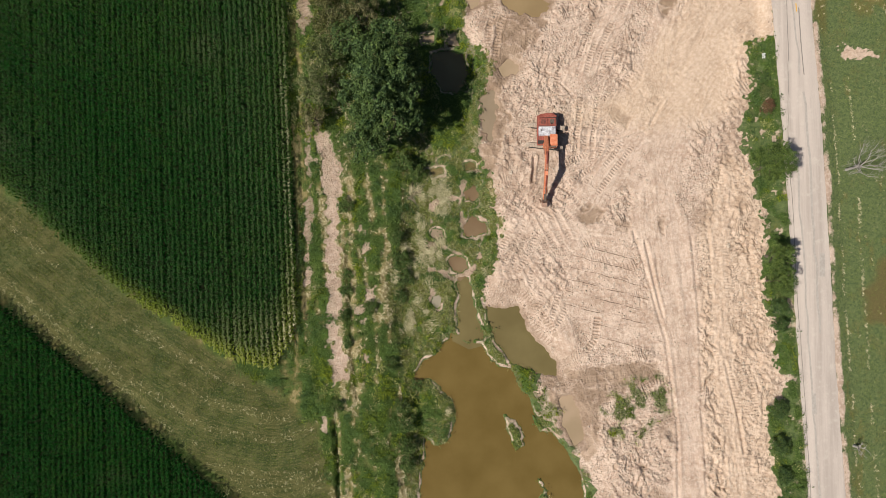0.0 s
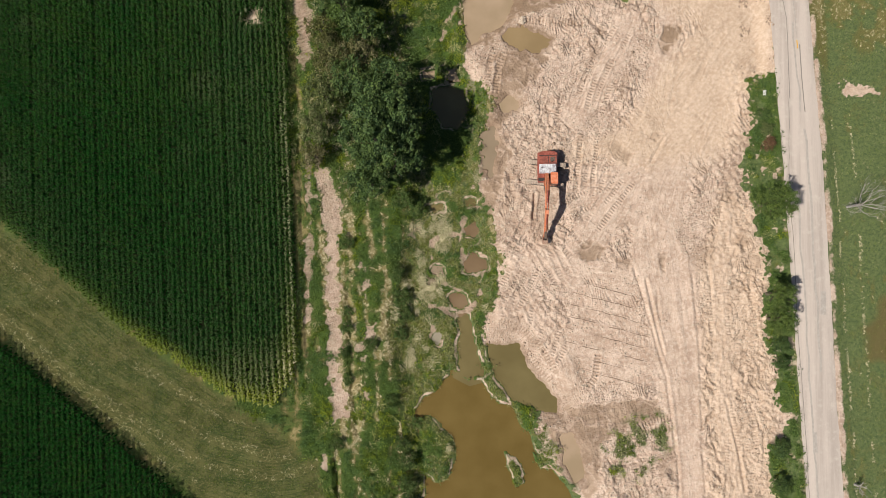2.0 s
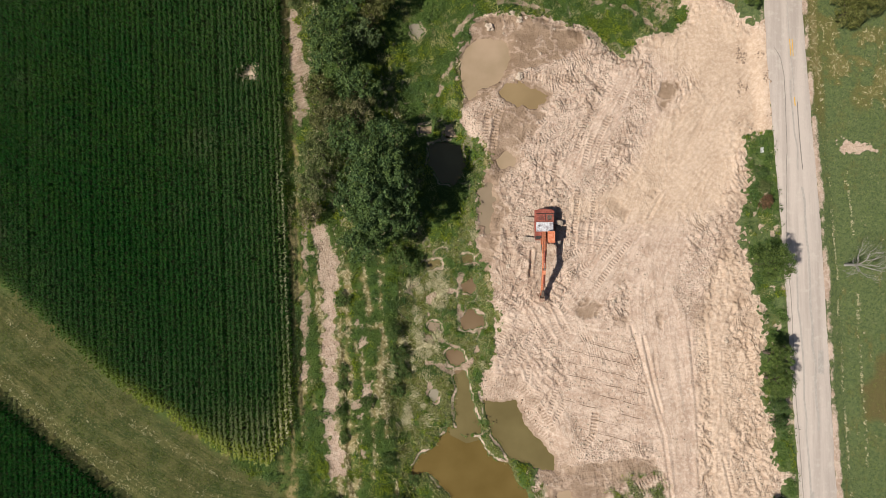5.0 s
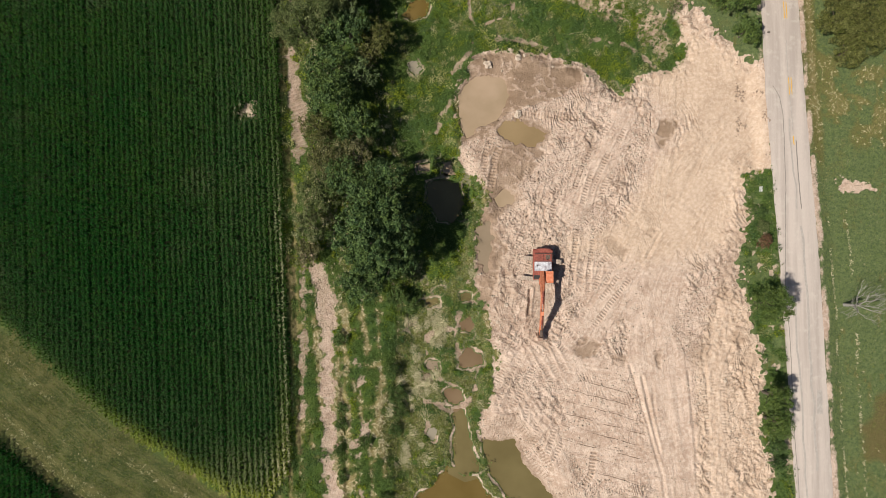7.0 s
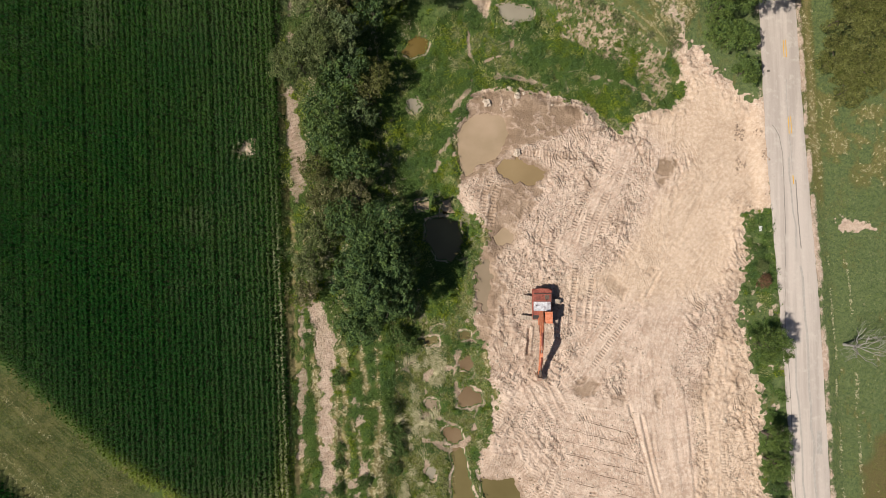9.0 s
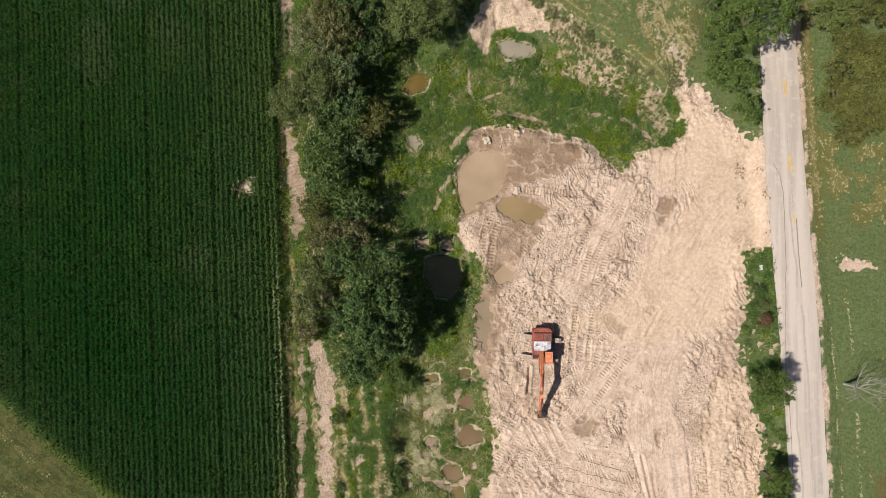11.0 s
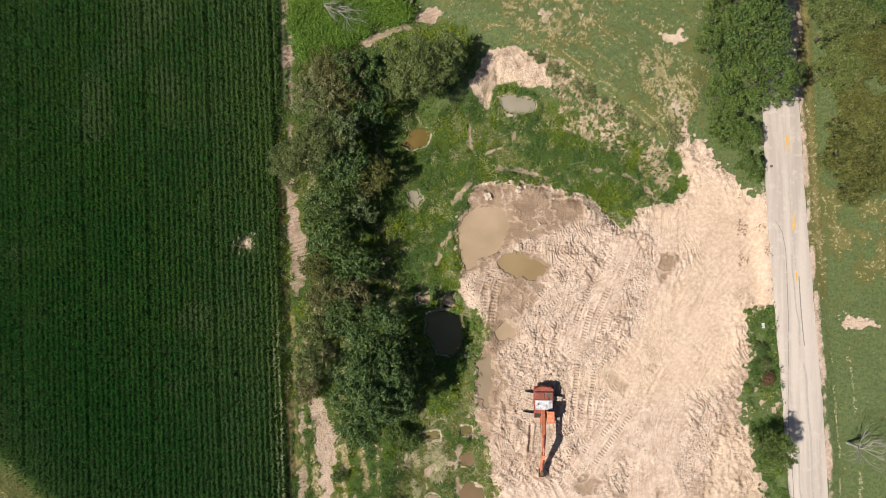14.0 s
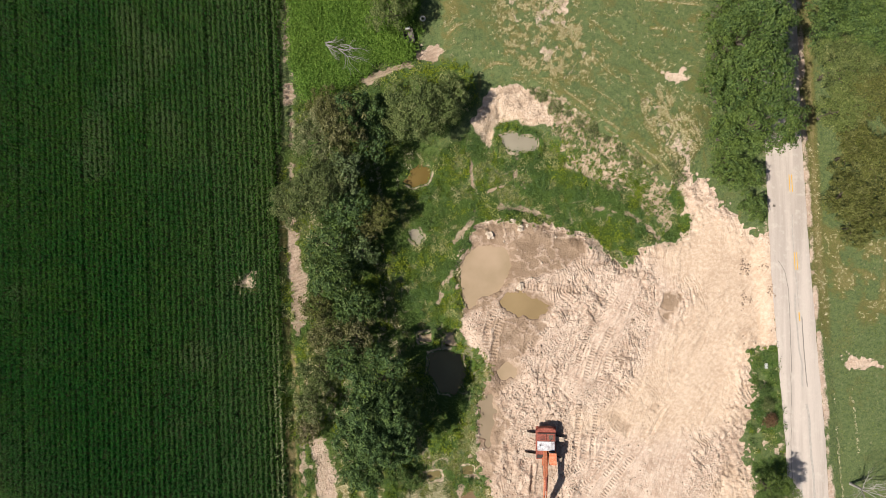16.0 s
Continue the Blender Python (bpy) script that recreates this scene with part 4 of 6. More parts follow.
STONE = plain("pale_clod", (0.36, 0.28, 0.21), (0.58, 0.48, 0.39), 0.95, size=0.2, bump=0.02)
UMBER = plain("damp_brown_clod", (0.20, 0.14, 0.10), (0.40, 0.30, 0.225), 0.95, size=0.2, bump=0.02)
BROWN_WATER = water_material("muddy_brown_water", (0.150, 0.103, 0.032), (0.114, 0.076, 0.020))
GREEN_WATER = water_material("murky_olive_water", (0.168, 0.134, 0.058), (0.125, 0.098, 0.040))
POOL_WATER = water_material("brown_grey_pool_water", (0.215, 0.150, 0.088), (0.150, 0.098, 0.055))
TAN_WATER = water_material("silty_tan_water", (0.39, 0.285, 0.195), (0.29, 0.215, 0.135))
OCHRE_WATER = water_material("ochre_puddle_water", (0.30, 0.215, 0.115), (0.235, 0.165, 0.085))
SLOUGH_WATER = water_material("grey_brown_puddle_water", (0.29, 0.222, 0.155), (0.22, 0.168, 0.112))
GREY_WATER = water_material("milky_grey_water", (0.30, 0.265, 0.20), (0.25, 0.215, 0.16))
ASPHALT = road_material()
TAR = plain("tar_seam", (0.17, 0.15, 0.135), (0.30, 0.265, 0.235), 0.7)
PATCH = plain("asphalt_patch", (0.33, 0.295, 0.265), (0.43, 0.385, 0.345), 0.9, bump=0.01)
YELLOW = plain("yellow_road_paint", (0.55, 0.30, 0.03), (0.72, 0.44, 0.08), 0.7, size=0.1)
WHITE = plain("white_plastic", (0.42, 0.42, 0.41), (0.74, 0.74, 0.72), 0.5)
ORANGE = plain("orange_machine_paint", (0.50, 0.125, 0.050), (0.64, 0.27, 0.155), 0.65, size=0.3)
FADED = plain("faded_red_paint", (0.18, 0.042, 0.030), (0.34, 0.105, 0.075), 0.75, size=0.25)
BARE_STEEL = plain("weathered_blue_white_steel", (0.24, 0.21, 0.23), (0.68, 0.69, 0.72), 0.6, 0.1, size=0.45)
RUST = plain("rusty_bucket_steel", (0.085, 0.062, 0.048), (0.19, 0.14, 0.11), 0.7, 0.2, size=0.2, bump=0.01)
DUSTY = plain("dusty_scraped_steel", (0.26, 0.15, 0.105), (0.46, 0.32, 0.245), 0.8, 0.1, size=0.2, bump=0.01)
STEEL = plain("worn_track_steel", (0.30, 0.24, 0.19), (0.54, 0.44, 0.355), 0.8, 0.0, size=0.15, bump=0.01)
BLACK = plain("black_rubber_and_grease", (0.018, 0.018, 0.018), (0.05, 0.046, 0.042), 0.6)
GLASS = Nodes("dusty_cab_glass", 0.12, spec=0.6).color((0.035, 0.045, 0.05)).m
CHROME = plain("hydraulic_rod_steel", (0.16, 0.14, 0.12), (0.30, 0.27, 0.24), 0.5, 0.6)
MOSSY = plain("mossy_dark_concrete", (0.10, 0.09, 0.075), (0.22, 0.19, 0.165), 0.9, size=0.2, bump=0.01)
CONCRETE = plain("pale_concrete", (0.42, 0.40, 0.37), (0.60, 0.57, 0.53), 0.9, size=0.2, bump=0.01)

# ---- building meshes ----


def mesh_of(name, verts, faces, material=None, smooth=False, attrs=None):
    """A mesh from arrays: vertices, and faces of one corner count."""
    me = bpy.data.meshes.new(name)
    verts, faces = np.asarray(verts, np.float32), np.asarray(faces, np.int32)
    n, k = faces.shape
    me.vertices.add(len(verts))
    me.vertices.foreach_set("co", verts.ravel())
    me.loops.add(n * k)
    me.loops.foreach_set("vertex_index", faces.ravel())
    me.polygons.add(n)
    me.polygons.foreach_set("loop_start", np.arange(0, n * k, k, dtype=np.int32))
    me.polygons.foreach_set("use_smooth", np.full(n, smooth))
    for key, values in (attrs or {}).items():
        me.attributes.new(key, "FLOAT", "POINT").data.foreach_set("value", np.asarray(values, np.float32))
    me.update(calc_edges=True)
    if material:
        me.materials.append(material)
    return me


def part(name, bm, material, parent=None, label="", smooth=False):
    """Links a bmesh as one mesh object under a thing or a part."""
    me = bpy.data.meshes.new(name)
    bm.to_mesh(me)
    bm.free()
    me.materials.append(material)
    if smooth:
        me.polygons.foreach_set("use_smooth", np.full(len(me.polygons), True))
    ob = new(name, me)
    ob.parent = parent
    if label:
        tagged(ob, label)
    return ob


def thing(name, m, label, category, group="", kind=""):
    ob = new(name)
    ob.empty_display_size = 0.3
    ob.matrix_basis = m
    return tagged(ob, label, category, group, kind)


def box(size, at=(0, 0, 0), bevel=0.03, turn=(0, 0, 0), bm=None):
    """A bevelled block."""
    own = bmesh.new()
    bmesh.ops.create_cube(own, size=1)
    bmesh.ops.scale(own, vec=size, verts=own.verts)
    if bevel:
        bmesh.ops.bevel(own, geom=own.edges[:], offset=bevel, segments=1, affect="EDGES")
    bmesh.ops.transform(own, matrix=pose(*at, *turn), verts=own.verts)
    return joined(bm, own)


def joined(bm, own):
    if bm is None:
        return own
    me = bpy.data.meshes.new("tmp")
    own.to_mesh(me)
    own.free()
    bm.from_mesh(me)
    bpy.data.meshes.remove(me)
    return bm


def tube(points, radii, sides=7, bm=None):
    """A tapered tube along points."""
    own = bmesh.new()
    rings = []
    pts = [Vector(p) for p in points]
    for i, p in enumerate(pts):
        way = (pts[min(i + 1, len(pts) - 1)] - pts[max(i - 1, 0)]).normalized()
        q = way.to_track_quat("Z", "Y")
        rings.append([own.verts.new(p + q @ Vector((math.cos(a) * radii[i], math.sin(a) * radii[i], 0)))
                      for a in (2 * math.pi * k / sides for k in range(sides))])
    for r, s in zip(rings, rings[1:]):
        for k in range(sides):
            own.faces.new((r[k], r[(k + 1) % sides], s[(k + 1) % sides], s[k]))
    own.faces.new(rings[0][::-1]), own.faces.new(rings[-1])
    return joined(bm, own)


def prism(outline, width, at_x=0.0, bm=None, bevel=0.02):
    """An outline in the y-z plane, given a width along x."""
    own = bmesh.new()
    a = [own.verts.new((at_x - width / 2, y, z)) for y, z in outline]
    b = [own.verts.new((at_x + width / 2, y, z)) for y, z in outline]
    n = len(outline)
    own.faces.new(a), own.faces.new(b[::-1])
    for k in range(n):
        own.faces.new((a[k], b[k], b[(k + 1) % n], a[(k + 1) % n]))
    bmesh.ops.recalc_face_normals(own, faces=own.faces)
    if bevel:
        bmesh.ops.bevel(own, geom=own.edges[:], offset=bevel, segments=1, affect="EDGES")
    return joined(bm, own)


def height(x, y):
    return float(ground(np.array([float(x)]), np.array([float(y)]))["h"][0])


# ---- the ground: one sheet to the horizon, finest where the earth is worked ----
def spread(stops):
    out = []
    for a, b, s in stops:
        out.append(np.arange(a, b - s * 0.5, s))
    far = 75 * 1.5 ** np.arange(0, 10.2)
    return np.concatenate([-far[::-1], *out, far])


GX = spread([(-70, -24, 1.1), (-24, -9, 0.28), (-9, 3, 0.2), (3, 44.5, 0.124), (44.5, 70, 0.34)])
GY = spread([(-60, 36, 0.128), (36, 68, 0.24)])
_x, _y = np.meshgrid(GX, GY)
_shape = _x.shape
_x, _y = _x.ravel(), _y.ravel()
cover = ground(_x, _y)
_i = np.arange(_shape[0] * _shape[1]).reshape(_shape)
_f = np.stack([_i[:-1, :-1], _i[:-1, 1:], _i[1:, 1:], _i[1:, :-1]], -1).reshape(-1, 4)
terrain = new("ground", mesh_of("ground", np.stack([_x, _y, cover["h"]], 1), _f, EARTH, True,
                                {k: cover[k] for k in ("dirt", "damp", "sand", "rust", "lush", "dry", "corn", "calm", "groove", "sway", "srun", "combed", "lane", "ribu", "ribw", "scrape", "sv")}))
tagged(terrain, "churned pale clay, damp mud, turf and dry grass", "ground", kind="structure")

# ---- water ----
WATERS = [
    ("large pond of muddy brown water with weedy islets", BROWN_WATER), ("narrow arm of olive brown pond water", GREEN_WATER),
    ("murky olive pond at the foot of the clay fill", GREEN_WATER), ("small round pool of brown water in weeds", POOL_WATER),
    ("small brown pool among marsh weeds", POOL_WATER), ("small brown pool among marsh weeds", POOL_WATER),
    ("tiny muddy pool among marsh weeds", GREEN_WATER), ("tiny muddy pool among marsh weeds", GREY_WATER),
    ("dark shaded pool beside the trees", GREEN_WATER), ("tiny muddy pool among marsh weeds", TAN_WATER),
    ("tiny muddy pool among marsh weeds", TAN_WATER), ("milky grey pool below the eroded bank", GREY_WATER),
    ("orange brown pool under the trees", BROWN_WATER), ("small grey pool among marsh weeds", GREY_WATER),
    ("shallow silty tan pool on the clay", TAN_WATER), ("shallow muddy puddle on the clay", TAN_WATER),
    ("shallow yellowish puddle on the clay", TAN_WATER), ("shallow yellow brown puddle in wet clay", OCHRE_WATER),
    ("long grey brown puddle on the damp clay", SLOUGH_WATER), ("tiny silty pool among marsh weeds", SLOUGH_WATER),
    ("tiny silty pool among marsh weeds", SLOUGH_WATER), ("tiny green pool among marsh weeds", GREEN_WATER),
]
for (outline, level), (label, mat) in zip(PONDS, WATERS):
    bm = bmesh.new()
    mid = np.mean(np.array(outline), 0)
    ring = []
    for k, (x, y) in enumerate(outline):
        (ax, ay), (bx, by) = outline[k - 1], outline[(k + 1) % len(outline)]
        nx, ny = by - ay, ax - bx
        s = 0.85 / (math.hypot(nx, ny) + 1e-6)
        if sum(p[0] * q[1] - q[0] * p[1] for p, q in zip(outline, outline[1:] + outline[:1])) < 0:
            s = -s
        ring.append(bm.verts.new((x + nx * s, y + ny * s, level)))
    face = bm.faces.new(ring)
    if face.normal.z < 0:
        face.normal_flip()
    bmesh.ops.triangulate(bm, faces=bm.faces[:])
    ob = part("water", bm, mat)
    tagged(ob, label, "water", kind="structure")

# ---- the road ----
road = thing("road", pose(0, 0, 0), "pale worn asphalt country road with tar seams", "road", kind="structure")
ry = np.arange(-90, 120, 0.5)
rw, re = road_edges(ry)
jit = (vnoise(ry, ry * 0, 0.9, 71) - 0.5) * 0.16
jit2 = (vnoise(ry, ry * 0, 0.8, 72) - 0.5) * 0.16
cols = np.linspace(0, 1, 9)
vx = (rw + jit)[:, None] * (1 - cols) + (re + jit2)[:, None] * cols
vz = 0.44 + 0.07 * (1 - (2 * cols - 1) ** 2) + np.zeros_like(vx)
top = np.stack([vx, np.repeat(ry[:, None], 9, 1), vz], -1)
edge_w, edge_e = top[:, :1].copy(), top[:, -1:].copy()
edge_w[..., 2] = edge_e[..., 2] = 0.25
grid = np.concatenate([edge_w, top, edge_e], 1)
_i = np.arange(grid.shape[0] * 11).reshape(-1, 11)
_f = np.stack([_i[:-1, :-1], _i[:-1, 1:], _i[1:, 1:], _i[1:, :-1]], -1).reshape(-1, 4)
slab = new("carriageway", mesh_of("carriageway", grid.reshape(-1, 3), _f, ASPHALT))
slab.parent = road


def road_at(y, k, lift=0.006):
    w, e = road_edges(np.array([y]))
    return Vector((float(w[0] * (1 - k) + e[0] * k), y, 0.44 + 0.07 * (1 - (2 * k - 1) ** 2) + lift))


def on_road(x, y):
    w, e = road_edges(np.array([y]))
    return Vector((x, y, road_at(y, float((x - w[0]) / (e[0] - w[0]))).z + 0.008))


def ribbon(points, width):
    """A thin raised strip along points that lies on the road."""
    bm = bmesh.new()
    last = None
    for p in points:
        row = [bm.verts.new(p + Vector((dx, 0, dz))) for dx, dz in ((-width / 2, -0.004), (-width / 2, 0.002), (width / 2, 0.002), (width / 2, -0.004))]
        if last:
            for k in range(3):
                bm.faces.new((last[k], last[k + 1], row[k + 1], row[k]))
        last = row
    return bm


def seam(name, y0, y1, k, width, mat, label, wander=0.02, seed=0):
    ys = np.arange(y0, y1, 0.4)
    pts = [road_at(y, k + wander * (float(vnoise(np.array([y]), np.array([0.0]), 2.5, seed)[0]) - 0.5)) for y in ys]
    part(name, ribbon(pts, width), mat, road, label)


crack = [(44.3, 23.4), (44.8, 22.7), (45.3, 21.7), (45.7, 19.3), (45.8, 14.6), (45.8, 11.5), (45.8, 8.4), (45.5, -3.4), (46.0, -13.6), (46.3, -24.6), (47.0, -38.5), (47.5, -52.4), (48.3, -67.3)]
cy = np.arange(crack[-1][1], crack[0][1], 0.35)
cx = np.interp(cy, [p[1] for p in crack[::-1]], [p[0] for p in crack[::-1]]) + 0.12 * (vnoise(cy, cy * 0, 1.5, 81) - 0.5)
part("tar_seam", ribbon([Vector((a, b, road_at(b, (a - road_edges(np.array([b]))[0][0]) / 5.6).z)) for a, b in zip(cx, cy)], 0.09), TAR, road, "long dark sealed crack")
seam("tar_seam", 6, 19, 0.55, 0.22, PATCH, "darker worn wheel track", 0.06, 82)
seam("tar_seam", 6, 16, 0.66, 0.14, TAR, "dark tar streak", 0.04, 83)
seam("tar_seam", 17, 30, 0.60, 0.12, PATCH, "darker worn streak", 0.05, 84)
seam("tar_seam", -30, 4, 0.62, 0.30, PATCH, "faint grey wheel track", 0.08, 85)
seam("road_patch", -22.2, -18.8, 0.78, 0.8, PATCH, "grey asphalt repair patch", 0.1, 86)
seam("road_patch", -41.0, -38.0, 0.35, 0.5, PATCH, "grey asphalt repair patch", 0.1, 87)
seam("tar_seam", -58, -6, 0.30, 0.25, PATCH, "faint grey wheel track", 0.06, 88)
for x, y in ((46.35, 34.15), (46.81, 23.3)):
    for d in (-0.17, 0.17):
        line = [(x + d - 0.012 * s, y - 1.2 + 0.3 * s) for s in range(9)]
        part("road_marking", ribbon([on_road(px, py) for px, py in line], 0.11), YELLOW, road, "worn yellow double centre line")
part("road_marking", ribbon([on_road(47.1 - 0.02 * s, 15.0 + 0.3 * s) for s in range(5)], 0.14), YELLOW, road, "worn pale yellow centre line")

# ---- plants ----
def quads(centres, ways, sides, ups=None, fold=0.0):
    """Leaves: a diamond-like quad at each centre, long along ways and wide along sides."""
    lift = 0 if ups is None else ups * fold
    v = np.stack([centres - ways, centres + sides * 0.9 - ways * 0.1 + lift, centres + ways, centres - sides * 0.9 - ways * 0.1 + lift], 1)
    return v.reshape(-1, 3), np.arange(len(centres) * 4).reshape(-1, 4)


def unit(v):
    return v / (np.linalg.norm(v, axis=1, keepdims=True) + 1e-9)


def corn_field():
    """Every plant of both fields: arching leaves round a stalk, in sown rows, and a pale tassel."""
    rs = np.random.RandomState(3)
    rows = np.arange(-90, -12, 0.762)
    rows = rows + 0.13 * (np.arange(rows.size) % 12 == 3) - 0.10 * (np.arange(rows.size) % 12 == 2)
    ys = np.arange(-75, 72, 0.21)
    x, y = np.meshgrid(rows, ys)
    x = x.ravel() - ROW_LEAN * y.ravel() + rs.normal(0, 0.055, x.size)
    y = y.ravel() + rs.uniform(-0.07, 0.07, y.size)
    keep = (x > -70) & (y < 66) & (y > -64)
    x, y = x[keep], y[keep]
    wob = fbm(x, y, 2.5, 1) - 0.5
    a, b = inside(CORN, x, y) + 0.8 * wob, inside(CORN_LOW, x, y) + 0.6 * wob
    d = np.maximum(a, b)
    gap = inside([(-30.9, 20.7), (-29.4, 21.0), (-29.2, 19.5), (-30.3, 18.9), (-31.1, 19.5)], x, y, 3) + 1.0 * wob
    keep = (d > 0) & (rs.rand(x.size) > 0.06) & (gap < rs.uniform(-0.5, 0.3, x.size))
    x, y, a, b, d, gap = (k[keep] for k in (x, y, a, b, d, gap))
    n = x.size
    h = ground(x, y)["h"]
    tall = 2.25 + 0.5 * (fbm(x, y, 9, 61, 3) - 0.5) + rs.normal(0, 0.1, n)
    rim = (0.55 + 0.45 * step(y, -18, -28)) * step(a, 3.0, 0.3) * step(x, -21.5, -26) * step(y, 30, 0) * (b < 0) + 0.12 * step(a, 2.5, 0.2) * (b < 0)
    low = step(x, -38, -30) * step(y, -24, -31) * (b < 0)
    tall = tall * (1 - 0.30 * np.clip(rim, 0, 1)) * np.where(gap > -0.7, 0.75, 1)
    tint = np.clip(0.05 * step(y, -15, 45) + 0.08 * (fbm(x, y, 6, 63, 3) - 0.5) + (0.10 + 0.62 * step(y, -14, -30)) * rim + 0.15 * low + 0.04 * step(a, 8, 1) * (b < 0) + rs.normal(0, 0.03, n), 0, 1)
    pale = np.clip(0.10 * low + 0.5 * step(gap, -0.9, 0.0) * rs.rand(n) + 0.05 * step(fbm(x, y, 11, 65, 3), 0.62, 0.78) + 0.04 * step(x, -52, -30) * (b < 0) * rs.rand(n) + 0.025 * step(a, 16, 2) * (b < 0) + (0.34 * step(x, -29, -23) * step(y, -23, -30) * step(a, 9, 3) + 0.45 * step(a, 2.6, 0.3) * step(x, -28, -24) * step(y, 25, -2)) * rs.rand(n) ** 1.8 * (b < 0), 0, 1)
    verts, faces, tints, pales = [], [], [], []
    base = 0
    leaves = 6
    spin = rs.uniform(0, math.pi, n)
    for k in range(leaves):
        az = spin + k * math.pi + rs.normal(0, 0.6, n)
        z0 = h + tall * (0.70 + 0.24 * k / (leaves - 1))
        ln = (0.34 - 0.03 * k) * rs.uniform(0.7, 1.25, n)
        wd = 0.046 * rs.uniform(0.8, 1.2, n)
        ox, oy = np.cos(az), np.sin(az)
        rise = rs.uniform(0.15, 0.5, n)
        p0 = np.stack([x, y, z0], 1)
        p1 = p0 + np.stack([ox * ln * 0.5, oy * ln * 0.5, ln * rise], 1)
        p2 = p0 + np.stack([ox * ln, oy * ln, ln * (rise - 0.3)], 1)
        side = np.stack([-oy * wd, ox * wd, wd * 0], 1)
        v = np.stack([p0 - side * 0.6, p0 + side * 0.6, p1 + side, p1 - side, p2], 1)
        idx = np.arange(n)[:, None] * 5 + base
        verts.append(v.reshape(-1, 3))
        faces.append(np.concatenate([idx + np.array([[0, 1, 2]]), idx + np.array([[0, 2, 3]]), idx + np.array([[3, 2, 4]])]))
        tints.append(np.repeat(tint, 5)), pales.append(np.repeat(pale, 5))
        base += n * 5
    for k in range(3):
        az = spin + 1.57 + k * 2.1 + rs.normal(0, 0.4, n)
        ox, oy, ln = np.cos(az), np.sin(az), rs.uniform(0.3, 0.42, n)
        p0 = np.stack([x, y, h + tall * (0.20 + 0.10 * k)], 1)
        p1 = p0 + np.stack([ox * ln, oy * ln, ln * rs.choice([-1.0, 1.0], n) * rs.uniform(0.8, 1.3, n)], 1)
        side = np.stack([-oy, ox, ox * 0], 1) * 0.12
        verts.append(np.stack([p0, p1 - side, p1 + side], 1).reshape(-1, 3))
        faces.append(np.arange(n)[:, None] * 3 + base + np.array([[0, 1, 2]]))
        tints.append(np.repeat(tint, 3)), pales.append(np.zeros(n * 3))
        base += n * 3
    z1 = h + tall
    lean = rs.normal(0, 0.06, (n, 2))
    v = np.stack([np.stack([x - 0.015, y, z1 - 0.3], 1), np.stack([x + 0.015, y, z1 - 0.3], 1), np.stack([x + lean[:, 0], y + lean[:, 1], z1 + 0.25], 1)], 1)
    verts.append(v.reshape(-1, 3))
    faces.append(np.arange(n)[:, None] * 3 + base + np.array([[0, 1, 2]]))
    tints.append(np.full(n * 3, 0.2)), pales.append(np.full(n * 3, 0.12))
    ob = new("corn_plants", mesh_of("corn_plants", np.concatenate(verts), np.concatenate(faces), CORN_LEAF, False,
                                    {"tint": np.concatenate(tints), "pale": np.concatenate(pales)}))
    return tagged(ob, "tall dark green corn standing in straight rows", "corn", kind="stuff")


corn_field()


def crown(rs, r, low, high, lobes, leaf, count, flat=0.75):
    """Leaves over the outside of many rounded clumps, in the tree's own metres."""
    mid, span = (low + high) / 2, (high - low) / 2
    cs, rr = [], []
    for k in range(lobes):
        az = k * 2.39996 + rs.uniform(-0.4, 0.4)
        q = math.sqrt((k + 0.5) / lobes)
        rad = r * 0.78 * q * rs.uniform(0.85, 1.1)
        z = mid + span * (0.70 * math.sqrt(max(0.0, 1 - q * q)) - 0.25 + rs.uniform(-0.32, 0.25))
        cs.append((rad * math.cos(az), rad * math.sin(az), z))
        rr.append(r * rs.uniform(0.20, 0.34))
    cs, rr = np.array(cs), np.array(rr)
    # each limb's mass bears smaller clumps, and the leaves sit on those
    tufts = 13
    aim = unit(rs.normal(0, 1, (lobes, tufts, 3)).reshape(-1, 3) + np.array([0, 0, 0.55])).reshape(lobes, tufts, 3)
    tr = rr[:, None] * rs.uniform(0.26, 0.46, (lobes, tufts))
    tc = cs[:, None] + aim * (rr[:, None] * rs.uniform(0.75, 1.05, (lobes, tufts)))[..., None] * np.array([1, 1, flat])
    pick = rs.choice(lobes, count, p=rr ** 2 / (rr ** 2).sum())
    tuft = rs.randint(0, tufts, count)
    out = unit(rs.normal(0, 1, (count, 3)) + np.array([0, 0, 0.4]))
    c = tc[pick, tuft] + out * (tr[pick, tuft] * rs.uniform(0.55, 1.12, count))[:, None]
    nrm = unit(out * 0.9 + aim[pick, tuft] * 0.6 + rs.normal(0, 0.35, (count, 3)) + np.array([0, 0, 0.15]))
    mood = rs.uniform(0, 1, (lobes, tufts))[pick, tuft]
    way = unit(np.cross(nrm, rs.normal(0, 1, (count, 3))))
    side = np.cross(nrm, way)
    ln = leaf * rs.uniform(0.55, 1.25, count)
    v, f = quads(c, way * ln[:, None] * 0.5, side * ln[:, None] * 0.33, nrm, 0.06)
    return v, f, mood


